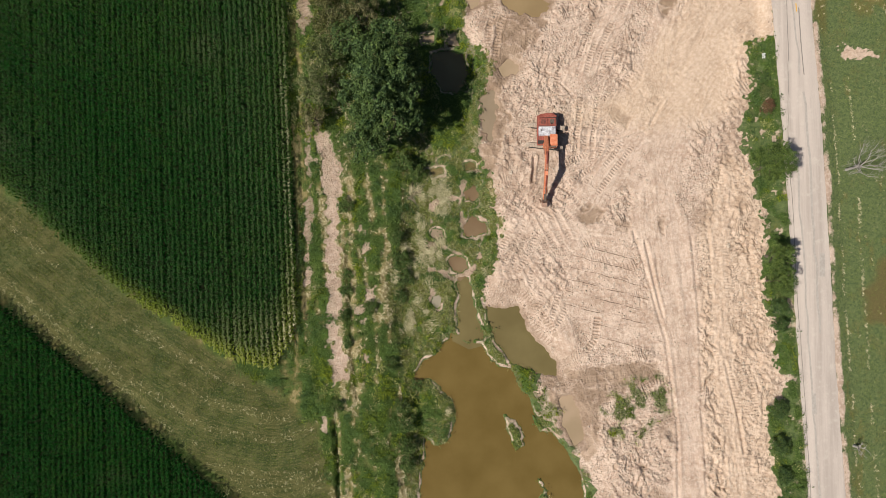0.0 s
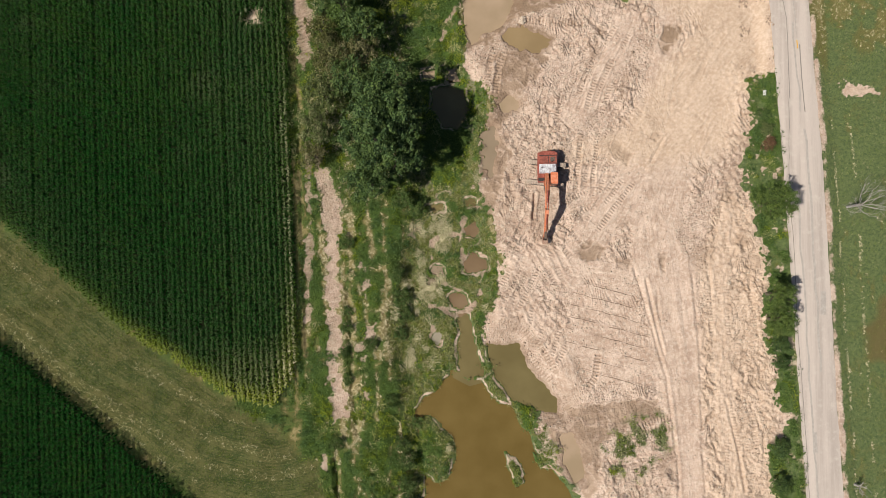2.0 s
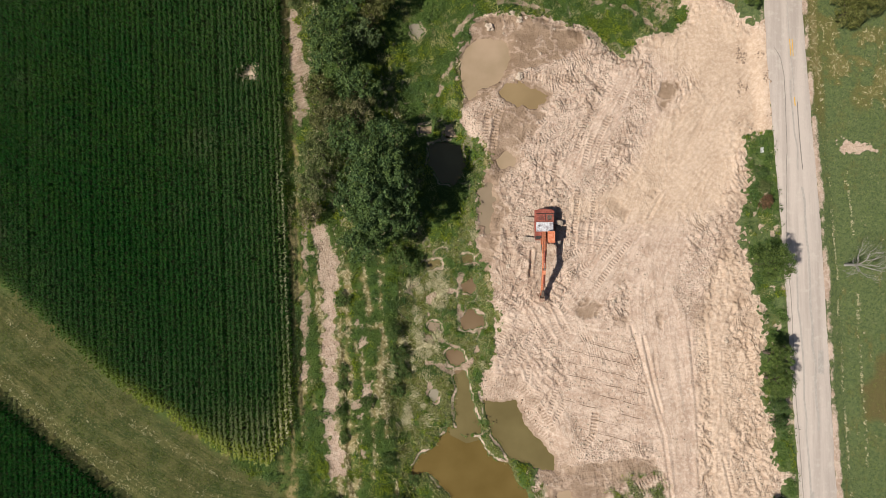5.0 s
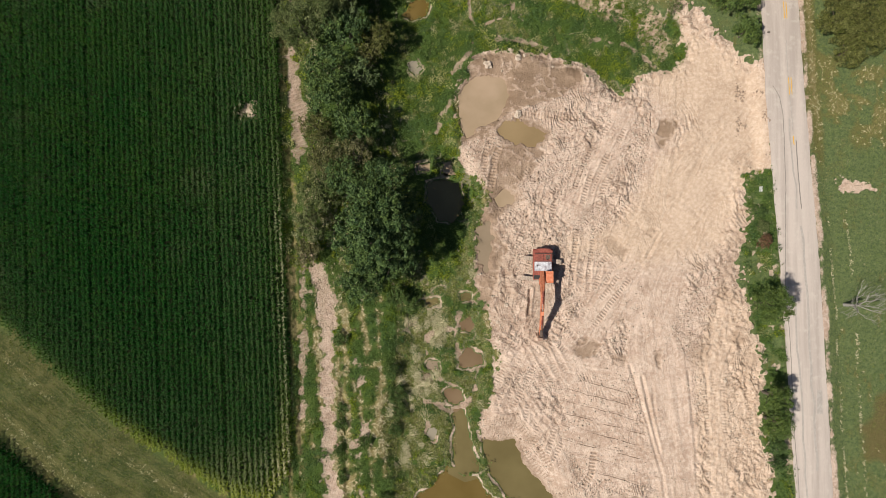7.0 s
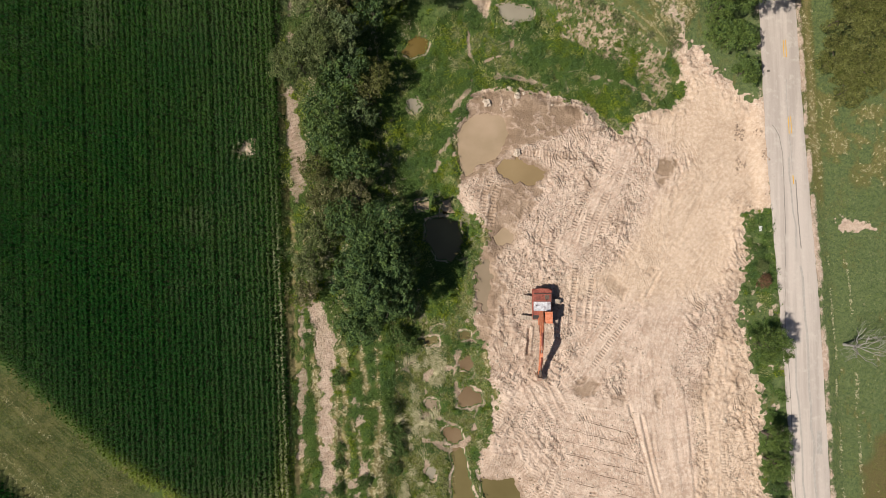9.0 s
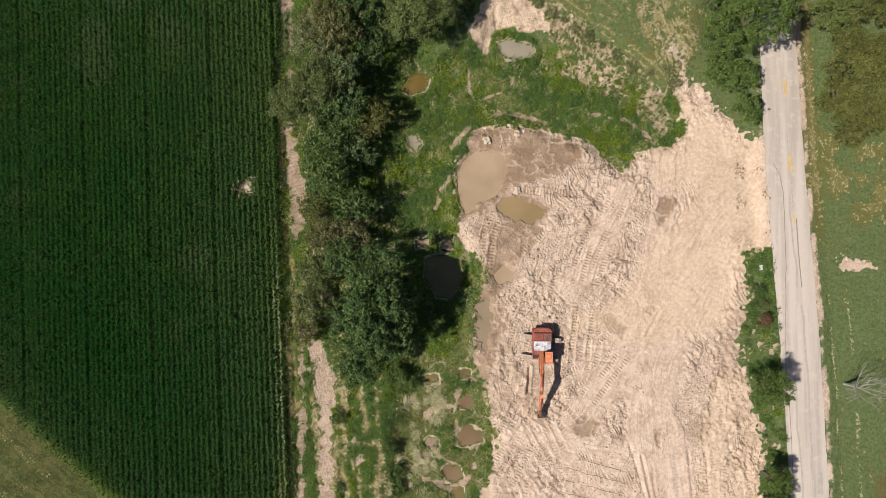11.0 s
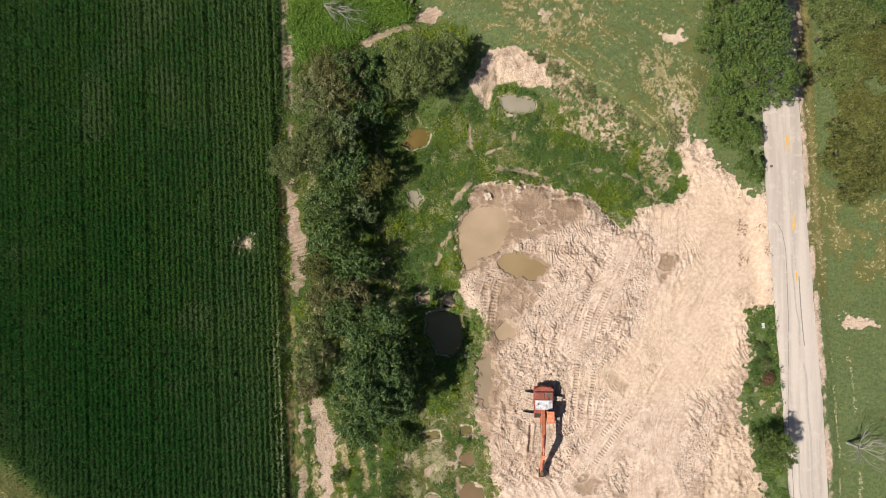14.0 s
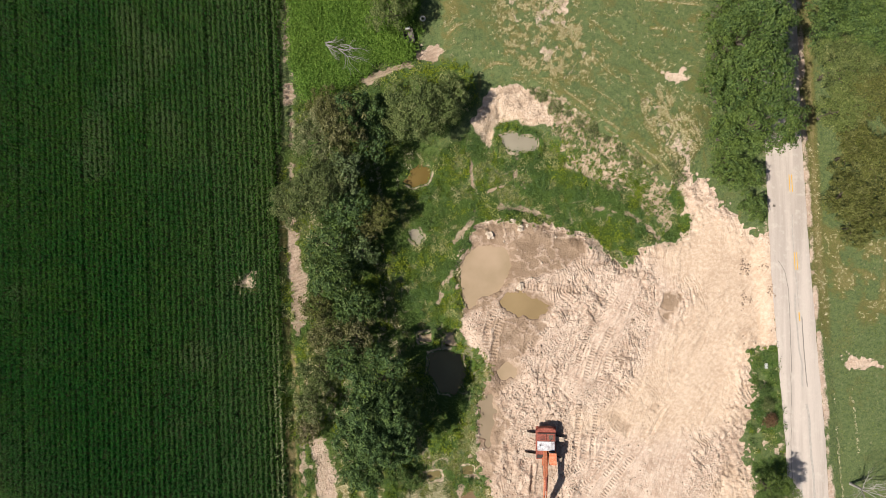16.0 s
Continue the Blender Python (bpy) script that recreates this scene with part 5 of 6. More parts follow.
def tree(name, label, x, y, r, tall, mat, seed, leaf=0.42, dense=1.0, lobes=None, low=0.25, group="trees of the hedgerow", tint=0.0, pale=0.0, flat=0.75):
    rs = np.random.RandomState(seed)
    z = height(x, y) - 0.1
    ob = thing(name, pose(x, y, z, 0, 0, float(rs.uniform(0, 360))), label, "shrub" if tall < 4.5 else "tree", group)
    lobes = lobes or int(7 + r * 2.6)
    count = int(dense * 118 * r * r * (0.42 / leaf) ** 1.6)
    v, f, mood = crown(rs, r, tall * low, tall, lobes, leaf, count, flat)
    n = len(v)
    shade = np.repeat(np.clip(tint + (0.24 if mat is TREE_LEAF else 0.22) * (mood - 0.4) + rs.normal(0, 0.03, n // 4), 0, 1), 4)
    me = mesh_of("crown", v, f, mat, False, {"tint": shade, "pale": np.repeat(np.clip(pale + (0.0 if mat is TREE_LEAF else 0.32) * (mood - 0.65), 0, 1), 4)})
    cr = new("crown", me)
    cr.parent = ob
    stem = 0.05 + 0.022 * tall
    bend = rs.uniform(-0.3, 0.3, 2)
    top = (bend[0], bend[1], tall * 0.72)
    part("trunk", tube([(0, 0, 0), (bend[0] * 0.2, bend[1] * 0.2, tall * 0.3), top], [stem * 1.3, stem, stem * 0.25]), BARK, ob)
    for k in range(5):
        az = k * 1.257 + rs.uniform(-0.3, 0.3)
        s = tall * rs.uniform(0.22, 0.42)
        e = r * rs.uniform(0.5, 0.75)
        part("limb", tube([(bend[0] * 0.3, bend[1] * 0.3, s), (e * 0.5 * math.cos(az), e * 0.5 * math.sin(az), s + tall * 0.16), (e * math.cos(az), e * math.sin(az), s + tall * 0.26)],
                          [stem * 0.55, stem * 0.38, stem * 0.1], 5), BARK, ob)
    return ob


DARK, SILVER, OLIVE, LIGHT = "dark green leafy tree in the hedgerow", "grey green shrub at the field edge", "olive brown scrub in the hedgerow", "light green bushy willow beside the pool"
TREES = []   # x, y, radius, height, leaf, label, tint, pale
TREES += [
    (-9.98, 7.5, 5.0, 10.5, TREE_LEAF, DARK, 0.0, 0.0),
    (-11.58, 1.31, 5.0, 14.5, TREE_LEAF, DARK, 0.0, 0.0),
    (-12.58, -4.04, 3.4, 9.5, TREE_LEAF, DARK, 0.02, 0.0),
    (-8.57, 3.90, 4.2, 13.0, TREE_LEAF, DARK, 0.0, 0.0),
    (-8.23, -0.79, 3.3, 12.0, TREE_LEAF, DARK, 0.0, 0.0),
    (-15.28, 10.15, 3.4, 8.0, TREE_LEAF, "dark green bush between taller trees", 0.05, 0.0),
    (-19.25, 8.23, 3.4, 6.0, GREY_LEAF, SILVER, 0.0, 0.0),
    (-20.18, 3.54, 2.9, 5.0, GREY_LEAF, SILVER, 0.0, 0.12),
    (-20.59, -0.04, 2.2, 3.6, OLIVE_LEAF, OLIVE, 0.0, 0.15),
    (-17.58, 13.21, 3.6, 6.5, OLIVE_LEAF, OLIVE, 0.0, 0.1),
]
TREES += [
    (-13.94, 13.22, 3.2, 7.0, OLIVE_LEAF, OLIVE, 0.0, 0.15),
    (-19.31, 17.11, 2.6, 6.0, OLIVE_LEAF, OLIVE, 0.05, 0.0),
    (-16.83, 21.31, 4.4, 8.5, TREE_LEAF, "mid green leafy tree in the hedgerow", 0.10, 0.0),
    (-17.47, 25.47, 3.6, 7.5, TREE_LEAF, "mid green leafy tree in the hedgerow", 0.08, 0.0),
    (-13.95, 17.12, 3.4, 7.0, TREE_LEAF, "mid green leafy tree in the hedgerow", 0.05, 0.0),
    (-13.31, 24.76, 2.8, 5.5, TREE_LEAF, "dark green bush between taller trees", 0.0, 0.05),
    (-10.92, 29.83, 2.8, 5.5, OLIVE_LEAF, OLIVE, 0.12, 0.0),
    (-12.24, 27.89, 2.4, 5.0, OLIVE_LEAF, OLIVE, 0.05, 0.05),
    (-21.71, 31.55, 4.2, 8.0, GREY_LEAF, "pale grey green tree at the field edge", 0.0, 0.0),
    (-17.84, 33.68, 4.6, 9.5, GREY_LEAF, "pale grey green tree at the field edge", 0.0, 0.0),
]
TREES += [
    (-15.21, 35.17, 3.6, 8.5, TREE_LEAF, DARK, 0.0, 0.08),
    (-15.03, 30.66, 3.6, 8.0, TREE_LEAF, DARK, 0.0, 0.0),
    (-19.26, 39.97, 4.2, 8.0, GREY_LEAF, "grey green tree with dry twigs", 0.0, 0.15),
    (-15.63, 41.61, 4.4, 9.5, OLIVE_LEAF, OLIVE, 0.0, 0.08),
    (-13.75, 43.12, 3.6, 9.0, TREE_LEAF, DARK, 0.05, 0.0),
    (-18.38, 44.48, 3.2, 6.0, OLIVE_LEAF, OLIVE, 0.08, 0.05),
    (-11.61, 39.16, 3.0, 7.5, TREE_LEAF, DARK, 0.0, 0.0),
    (-5.09, 43.44, 5.2, 9.5, LIME_LEAF, LIGHT, 0.0, 0.0),
    (-1.35, 45.62, 3.4, 7.5, LIME_LEAF, LIGHT, 0.0, 0.0),
    (-7.52, 42.08, 3.2, 7.0, LIME_LEAF, LIGHT, 0.0, 0.0),
]
TREES += [
    (-9.39, 57.69, 3.6, 8.0, LIME_LEAF, "yellow green bushy tree over tall weeds", 0.05, 0.0),
    (-8.64, 61.58, 4.0, 9.0, LIME_LEAF, "yellow green bushy tree over tall weeds", 0.05, 0.0),
]
for k, (x, y, r, tall, mat, label, tint, pale) in enumerate(TREES):
    tree("tree" if tall >= 4.5 else "shrub", label, x, y, r, tall, mat, 100 + k, 0.37 if mat is TREE_LEAF else 0.30 if mat is LIME_LEAF else 0.30, 2.6 if tall > 11 else 1.7 if tall > 8 else 1.3, int(9 + r * 3.0), 0.22, "trees of the hedgerow", tint, pale)

ROADSIDE = []
ROADSIDE += [
    (35.64, 53.36, 4.6, 9.5, TREE_LEAF, 0.05),
    (36.04, 51.88, 5.0, 19.0, TREE_LEAF, 0.0),
    (36.19, 45.96, 5.0, 19.0, TREE_LEAF, 0.02),
    (35.51, 46.49, 4.2, 9.0, TREE_LEAF, 0.06),
    (37.80, 40.47, 4.7, 17.0, TREE_LEAF, 0.05),
    (36.51, 40.41, 4.2, 8.5, TREE_LEAF, 0.07),
    (38.09, 34.71, 3.2, 5.5, TREE_LEAF, 0.06),
    (40.02, 30.58, 2.2, 4.0, TREE_LEAF, 0.06),
    (36.46, 36.74, 2.6, 4.8, TREE_LEAF, 0.08),
    (36.17, 58.18, 5.0, 19.0, TREE_LEAF, 0.0),
]
ROADSIDE += [
    (35.78, 61.05, 4.4, 9.0, TREE_LEAF, 0.05),
    (49.54, 55.08, 4.8, 10.0, TREE_LEAF, 0.0),
    (54.25, 53.90, 4.6, 10.0, TREE_LEAF, 0.03),
    (50.84, 49.05, 4.6, 9.5, GREY_LEAF, 0.0),
    (54.70, 44.83, 4.6, 9.0, OLIVE_LEAF, 0.0),
    (50.61, 43.35, 3.8, 8.0, GREY_LEAF, 0.05),
    (52.96, 37.52, 4.2, 7.5, OLIVE_LEAF, 0.0),
    (57.00, 35.98, 4.6, 8.0, OLIVE_LEAF, 0.03),
    (52.03, 31.90, 3.6, 6.0, OLIVE_LEAF, 0.0),
    (55.70, 30.00, 4.0, 6.5, OLIVE_LEAF, 0.0),
]
ROADSIDE += [
    (53.74, 27.77, 2.8, 4.6, OLIVE_LEAF, 0.0),
    (50.45, 61.88, 5.0, 10.0, TREE_LEAF, 0.0),
    (59.58, 49.72, 5.0, 10.0, TREE_LEAF, 0.0),
]
NAMES = {TREE_LEAF: "dense green roadside tree", GREY_LEAF: "pale green roadside tree", OLIVE_LEAF: "olive brown roadside thicket"}
for k, (x, y, r, tall, mat, tint) in enumerate(ROADSIDE):
    tree("tree" if tall >= 4.5 else "shrub", NAMES[mat], x, y, r, tall, mat, 300 + k, 0.31 if mat is TREE_LEAF else 0.29, 1.9, int(11 + r * 3.2), 0.2, "trees beside the road", tint + 0.12, 0.0)
BUSHES = [
    (41.52, -7.11, 2.9, 8.0, "round dark green bush on the road verge", 0.2),
    (42.36, -19.36, 2.2, 6.2, "dark green bush on the road verge", 0.2),
    (42.43, -22.85, 2.3, 6.4, "dark green bush on the road verge", 0.2),
    (43.52, -26.51, 1.5, 2.4, "low green bush on the road verge", 0.05),
    (43.81, -28.83, 1.2, 1.9, "low green bush on the road verge", 0.05),
    (43.23, -40.36, 1.5, 2.0, "low green bush on the road verge", 0.05),
    (43.35, -45.30, 1.5, 2.0, "low green bush on the road verge", 0.05),
    (43.79, -49.47, 1.4, 1.8, "low green bush on the road verge", 0.05),
    (42.64, 1.55, 1.15, 1.9, "rusty brown dying shrub on the road verge", 0.0),
    (42.3, 3.6, 1.0, 1.6, "grey green shrub on the road verge", 0.0),
    (41.9, 5.6, 1.1, 1.5, "low green bush on the road verge", 0.08),
]
for k, (x, y, r, tall, label, tint) in enumerate(BUSHES):
    tree("bush", label, x, y, r, tall, RUSTY_LEAF if "brown" in label else GREY_LEAF if "grey" in label else TREE_LEAF, 500 + k, 0.22, 1.9, int(14 + r * 6), 0.1, "bushes on the road verge", tint, 0.0, 0.85)

MARSH_SHRUBS = [   # x, y, radius, height
    (-9.26, -16.72, 1.3, 1.9), (-8.45, -20.09, 1.7, 2.4), (-8.12, -22.48, 1.5, 2.2), (-8.75, -25.12, 1.2, 1.8),
    (-16.31, -12.28, 1.3, 1.8), (-16.62, -27.53, 1.0, 1.6), (-15.95, -31.51, 0.9, 1.5), (-10.01, -34.41, 1.2, 1.8),
    (-8.23, -40.39, 1.3, 2.0), (-7.59, -42.90, 1.5, 2.3), (-7.74, -45.88, 1.6, 2.3), (-17.50, -40.22, 1.2, 1.6),
    (-12.92, -26.48, 1.2, 1.7), (-6.38, -7.20, 1.7, 2.4), (-8.32, -6.22, 1.8, 2.8), (-6.33, -37.79, 1.1, 1.5),
    (-16.01, -21.93, 1.0, 1.5), (-16.16, -23.94, 1.0, 1.5), (-7.58, -48.37, 1.3, 1.9),
]
for k, (x, y, r, tall) in enumerate(MARSH_SHRUBS):
    tree("shrub", "low dark green shrub among the marsh weeds", x, y, r, tall * 0.62, HERB_LEAF, 700 + k, 0.24, 1.5, int(9 + r * 5), 0.05, "shrubs in the marsh", 0.12, 0.0, 0.8)

BROW = [(10.6, 47.4), (12.0, 46.5), (13.7, 45.3), (15.4, 44.1), (17.2, 42.9), (18.9, 41.7), (20.9, 40.5), (22.8, 39.0), (25.0, 37.5), (27.5, 36.3), (29.9, 36.7), (31.0, 35.0)]
for k, (x, y) in enumerate(BROW):
    tree("shrub", "low grey green shrub along the eroded bank", x, y, 0.7 + 0.3 * (k % 3), 0.5 + 0.15 * (k % 2), GREY_LEAF, 760 + k, 0.2, 1.1, 12, 0.05, "shrubs along the bank", 0.05 * (k % 3), 0.15, 0.6)


# ---- low growth ----
def scatter(n, seed, area=(-24, 60, -58, 62)):
    rs = np.random.RandomState(seed)
    x, y = rs.uniform(area[0], area[1], n), rs.uniform(area[2], area[3], n)
    return rs, x, y, ground(x, y)


def weeds(name, label, n0, seed, mat, where, low, high, k=7, area=(-34, 60, -58, 62)):
    """Broad-leaved plants in clumps where the cover is lush and where(x, y) is high."""
    rs, x, y, g = scatter(n0, seed, area)
    rank = 0.35 + 0.65 * fbm(x, y, 2.2, 91, 3)
    keep = (g["lush"] * where(x, y, g) > rs.uniform(0.15, 0.9, x.size)) & (g["pool"] < 0.3) & (g["road"] < 0.2)
    x, y, h, rank, jung = x[keep], y[keep], g["h"][keep], rank[keep], g["jungle"][keep]
    n = x.size
    tall = (low + high * rank ** 2) * (1 + 1.1 * jung)
    wide = tall * 0.6 + 0.12
    c = np.repeat(np.stack([x, y, h], 1), k, 0)
    t, w = np.repeat(tall, k), np.repeat(wide, k)
    off = rs.normal(0, 0.5, (n * k, 3)) * np.stack([w, w, t * 0], 1)
    c = c + off
    c[:, 2] += t * rs.uniform(0.25, 1.0, n * k)
    nrm = unit(rs.normal(0, 0.6, (n * k, 3)) + np.array([0, 0, 1.0]))
    way = unit(np.cross(nrm, rs.normal(0, 1, (n * k, 3))))
    ln = rs.uniform(0.12, 0.28, n * k) * (1 + 0.35 * np.repeat(jung, k))
    v, f = quads(c, way * ln[:, None] * 0.6, np.cross(nrm, way) * ln[:, None] * 0.30, nrm, 0.03)
    patch = np.clip(0.24 + 0.16 * step(y, 0, 15) + 2.0 * (fbm(x, y, 2.4, 93, 2) - 0.48) + 2.6 * (fbm(x, y, 6.0, 94, 2) - 0.48), 0, 0.85) * (1 - 0.7 * jung) + 0.32 * jung
    patch = patch * (1.0 if mat is WEED_LEAF else 0.25)
    straw = np.clip(2.2 * (fbm(x, y, 1.6, 95, 3) - 0.54), 0, 0.4) * (1 - jung) * (1.0 if mat is WEED_LEAF else 0.0)
    ob = new(name, mesh_of(name, v, f, mat, False, {"tint": np.repeat(np.repeat(patch, k), 4), "pale": np.repeat(np.repeat(straw, k), 4)}))
    tagged(ob, label, "weeds", kind="stuff")


def herb_mask(x, y, g):
    """Where the dark herbs stand in place of the yellower weeds."""
    return step(0.6 * fbm(x, y, 4.2, 111, 3) + 0.4 * fbm(x, y, 1.3, 112, 3) + 0.02 * g["strips"] + 0.06 * g["verge"] - 0.2 * g["site"], 0.47, 0.56) * (1 - g["jungle"])


def blades(name, label, n0, seed, want, length, pale, tint, area=(-24, 60, -58, 62), per=6, wide=0.016, flat=(0.3, 0.95), vary=0.2):
    """Tufts of narrow blades where want(cover) is high."""
    rs, x, y, g = scatter(n0, seed, area)
    keep = (want(g) > rs.uniform(0.1, 1, x.size)) & (g["pool"] < 0.3) & (g["road"] < 0.15)
    x, y, h = x[keep], y[keep], g["h"][keep]
    n = x.size
    m = n * per
    c = np.repeat(np.stack([x, y, h], 1), per, 0)
    c[:, :2] += rs.normal(0, 0.07, (m, 2))
    az = rs.uniform(0, 2 * math.pi, m)
    ln = length * rs.uniform(0.5, 1.2, m)
    reach = ln * rs.uniform(*flat, m)
    tip = c + np.stack([np.cos(az) * reach, np.sin(az) * reach, np.sqrt(np.maximum(ln ** 2 - reach ** 2, 0.0004))], 1)
    side = np.stack([-np.sin(az), np.cos(az), az * 0], 1) * wide
    v = np.stack([c - side, c + side, tip], 1).reshape(-1, 3)
    k = np.repeat(np.repeat(np.clip(pale + rs.normal(0, vary, n), 0, 1), per), 3)
    t = np.repeat(np.repeat(np.clip(tint + rs.normal(0, 0.1, n), 0, 1), per), 3)
    ob = new(name, mesh_of(name, v, np.arange(m * 3).reshape(-1, 3), WEED_LEAF, False, {"tint": t, "pale": k}))
    tagged(ob, label, "grass", kind="stuff")


weeds("marsh_weeds", "rank yellow green weeds and marsh plants in clumps", 90000, 11, WEED_LEAF, lambda x, y, g: (1 - herb_mask(x, y, g)) * (1 - g["jungle"]), 0.15, 0.6)
weeds("dark_herbs", "dark green broad-leaved herbs in dense stands", 80000, 12, HERB_LEAF, herb_mask, 0.3, 1.0)
weeds("vine_thicket", "lush bright green vines and tall weeds", 13000, 10, VINE_LEAF, lambda x, y, g: 1.2 * g["jungle"] * step(np.minimum(np.hypot(x + 7.0, y - 55.7), np.hypot(x + 5.1, y - 58.1)), 1.3, 2.0), 0.3, 0.9, 12, (-26, 0, 44, 66))
blades("sedge", "olive brown sedge and half-dry grass in the marsh", 170000, 33, lambda g: 0.9 * g["swamp"] * (1 - g["lush"]) * (1 - g["dirt"]) ** 3, 0.5, 0.22, 0.45, (-14, 34, -58, 46), 5, 0.024, (0.4, 0.97), 0.2)
blades("straw_grass", "bleached dry grass and dead stems in tufts", 130000, 13, lambda g: g["dry"] ** 1.5 * (0.4 * g["swamp"] + 0.6 * g["strips"]), 0.48, 0.95, 0.0, (-22, 30, -58, 46), 7, 0.024, (0.7, 0.99))
blades("meadow_grass", "thin bleached grass on the meadow", 90000, 23, lambda g: g["meadow"] * (0.06 + 0.5 * g["sere"] + 0.1 * g["dry"]), 0.34, 0.70, 0.10, (-4, 44, 24, 66), 6, 0.018, (0.5, 0.98), 0.3)
blades("bank_scrub", "wiry dull scrub on the eroded bank", 80000, 29, lambda g: g["bank"] * 0.30, 0.36, 0.22, 0.15, (2, 36, 14, 52), 9, 0.026, (0.4, 0.9))
blades("lane_grass", "short dry olive grass on the field lane", 52000, 15, lambda g: g["lane"] * step(g["drag"], 0.75, 0.3), 0.22, 0.04, 0.10, (-68, -12, -58, -6), 4, 0.02, (0.3, 0.9), 0.06)
blades("turf_grass", "short green and dry roadside turf", 45000, 17, lambda g: (1 - g["site"]) * (1 - g["swamp"]) * (1 - g["dirt"]) * 0.8, 0.16, 0.10, 0.15, (24, 62, -58, 62), 5, 0.016, (0.3, 0.95), 0.10)

blades("mown_straw", "cream lines of cut straw beside the road", 60000, 31, lambda g: 0.7 * g["mown"], 0.24, 1.0, 0.0, (46, 61, -58, 22), 6, 0.022, (0.75, 0.99))
blades("dry_stems", "bleached stems lying in mown roadside grass", 30000, 21, lambda g: 0.45 * g["dry"] * (1 - g["site"]) * (1 - g["swamp"]), 0.28, 0.9, 0.0, (45, 62, -58, 40), 6, 0.02, (0.75, 0.99))



def straw_mats():
    """Bleached grass lying in combed wisps among the marsh weeds."""
    rs, x, y, g = scatter(800, 25, (-14, 12, -56, -2))
    keep = (g["swamp"] * (0.05 + g["bleach"]) > rs.uniform(0.0, 1.6, x.size)) & (g["pool"] < 0.1) & (g["lush"] < 0.8)
    x, y, h = x[keep], y[keep], g["h"][keep]
    n, k = x.size, 90
    m = n * k
    head = np.repeat(rs.choice([0.3, 2.2], n) + rs.normal(0, 0.5, n), k) + rs.normal(0, 0.28, m)
    size = np.repeat(rs.uniform(0.12, 0.5, n), k)
    c = np.repeat(np.stack([x, y, h + 0.18], 1), k, 0)
    c[:, :2] += rs.normal(0, 1, (m, 2)) * size[:, None] * np.array([0.8, 1.1])
    ln = rs.uniform(0.35, 0.9, m)
    tip = c + np.stack([np.cos(head) * ln, np.sin(head) * ln, rs.uniform(-0.08, 0.25, m)], 1)
    side = np.stack([-np.sin(head), np.cos(head), head * 0], 1) * 0.024
    v = np.stack([c - side, c + side, tip], 1).reshape(-1, 3)
    ob = new("straw_mats", mesh_of("straw_mats", v, np.arange(m * 3).reshape(-1, 3), WEED_LEAF, False,
                                   {"tint": np.zeros(m * 3), "pale": np.repeat(rs.uniform(0.4, 1.0, m), 3)}))
    tagged(ob, "combed wisps of bleached cream straw in the marsh", "straw", kind="stuff")


straw_mats()
blades("lane_stems", "scattered pale stems on the field lane", 40000, 27, lambda g: g["lane"] * (0.05 + 0.4 * step(g["drag"], 0.62, 0.85)), 0.28, 0.5, 0.0, (-68, -12, -58, -6), 4, 0.022, (0.8, 0.99))


def clods(name, label, n0, seed, area, mat, want, least, most):
    """Loose lumps of clay where want(x, y, cover) is high."""
    rs, x, y, g = scatter(n0, seed, area)
    keep = (want(x, y, g) > rs.uniform(0.25, 0.9, x.size)) & (g["pool"] < 0.2)
    x, y, h = x[keep], y[keep], g["h"][keep]
    n = x.size
    s = least + most * rs.rand(n) ** 4 + 0.035 * rs.rand(n)
    octa = np.array([(1, 0, 0), (0, 1, 0), (-1, 0, 0), (0, -1, 0), (0, 0, 0.8), (0, 0, -0.6)], float)
    tri = np.array([(0, 1, 4), (1, 2, 4), (2, 3, 4), (3, 0, 4), (1, 0, 5), (2, 1, 5), (3, 2, 5), (0, 3, 5)])
    v = octa[None] * rs.uniform(0.6, 1.3, (n, 6, 3)) * s[:, None, None] + np.stack([x, y, h + s * 0.2], 1)[:, None]
    f = tri[None] + (np.arange(n) * 6)[:, None, None]
    ob = new(name, mesh_of(name, v.reshape(-1, 3), f.reshape(-1, 3), mat))
    tagged(ob, label, "clods", kind="stuff")


clods("clay_clods", "loose pale clay clods and stones on worked earth", 42000, 19, (0, 48, -58, 38), STONE,
      lambda x, y, g: g["site"] * (0.35 + 0.9 * fbm(x, y, 5, 97, 3)) * (1 - 0.6 * g["sand"]) * (1 - 0.6 * g["calm"]) * (1 - 0.9 * g["damp"]), 0.04, 0.15)
clods("damp_clods", "dark damp clods strewn beside the road", 900, 20, (39.5, 44.0, 10, 27), UMBER,
      lambda x, y, g: 0.75 * g["site"] * step(fbm(x, y, 2.5, 126, 2), 0.5, 0.65), 0.09, 0.16)
clods("edge_clods", "brown damp clods along the rim of the fill", 5000, 22, (2, 44, -58, 30), UMBER,
      lambda x, y, g: 0.8 * g["site"] * (1 - g["calm"]) * step(fbm(x, y, 3.2, 127, 3), 0.54, 0.66), 0.07, 0.2)


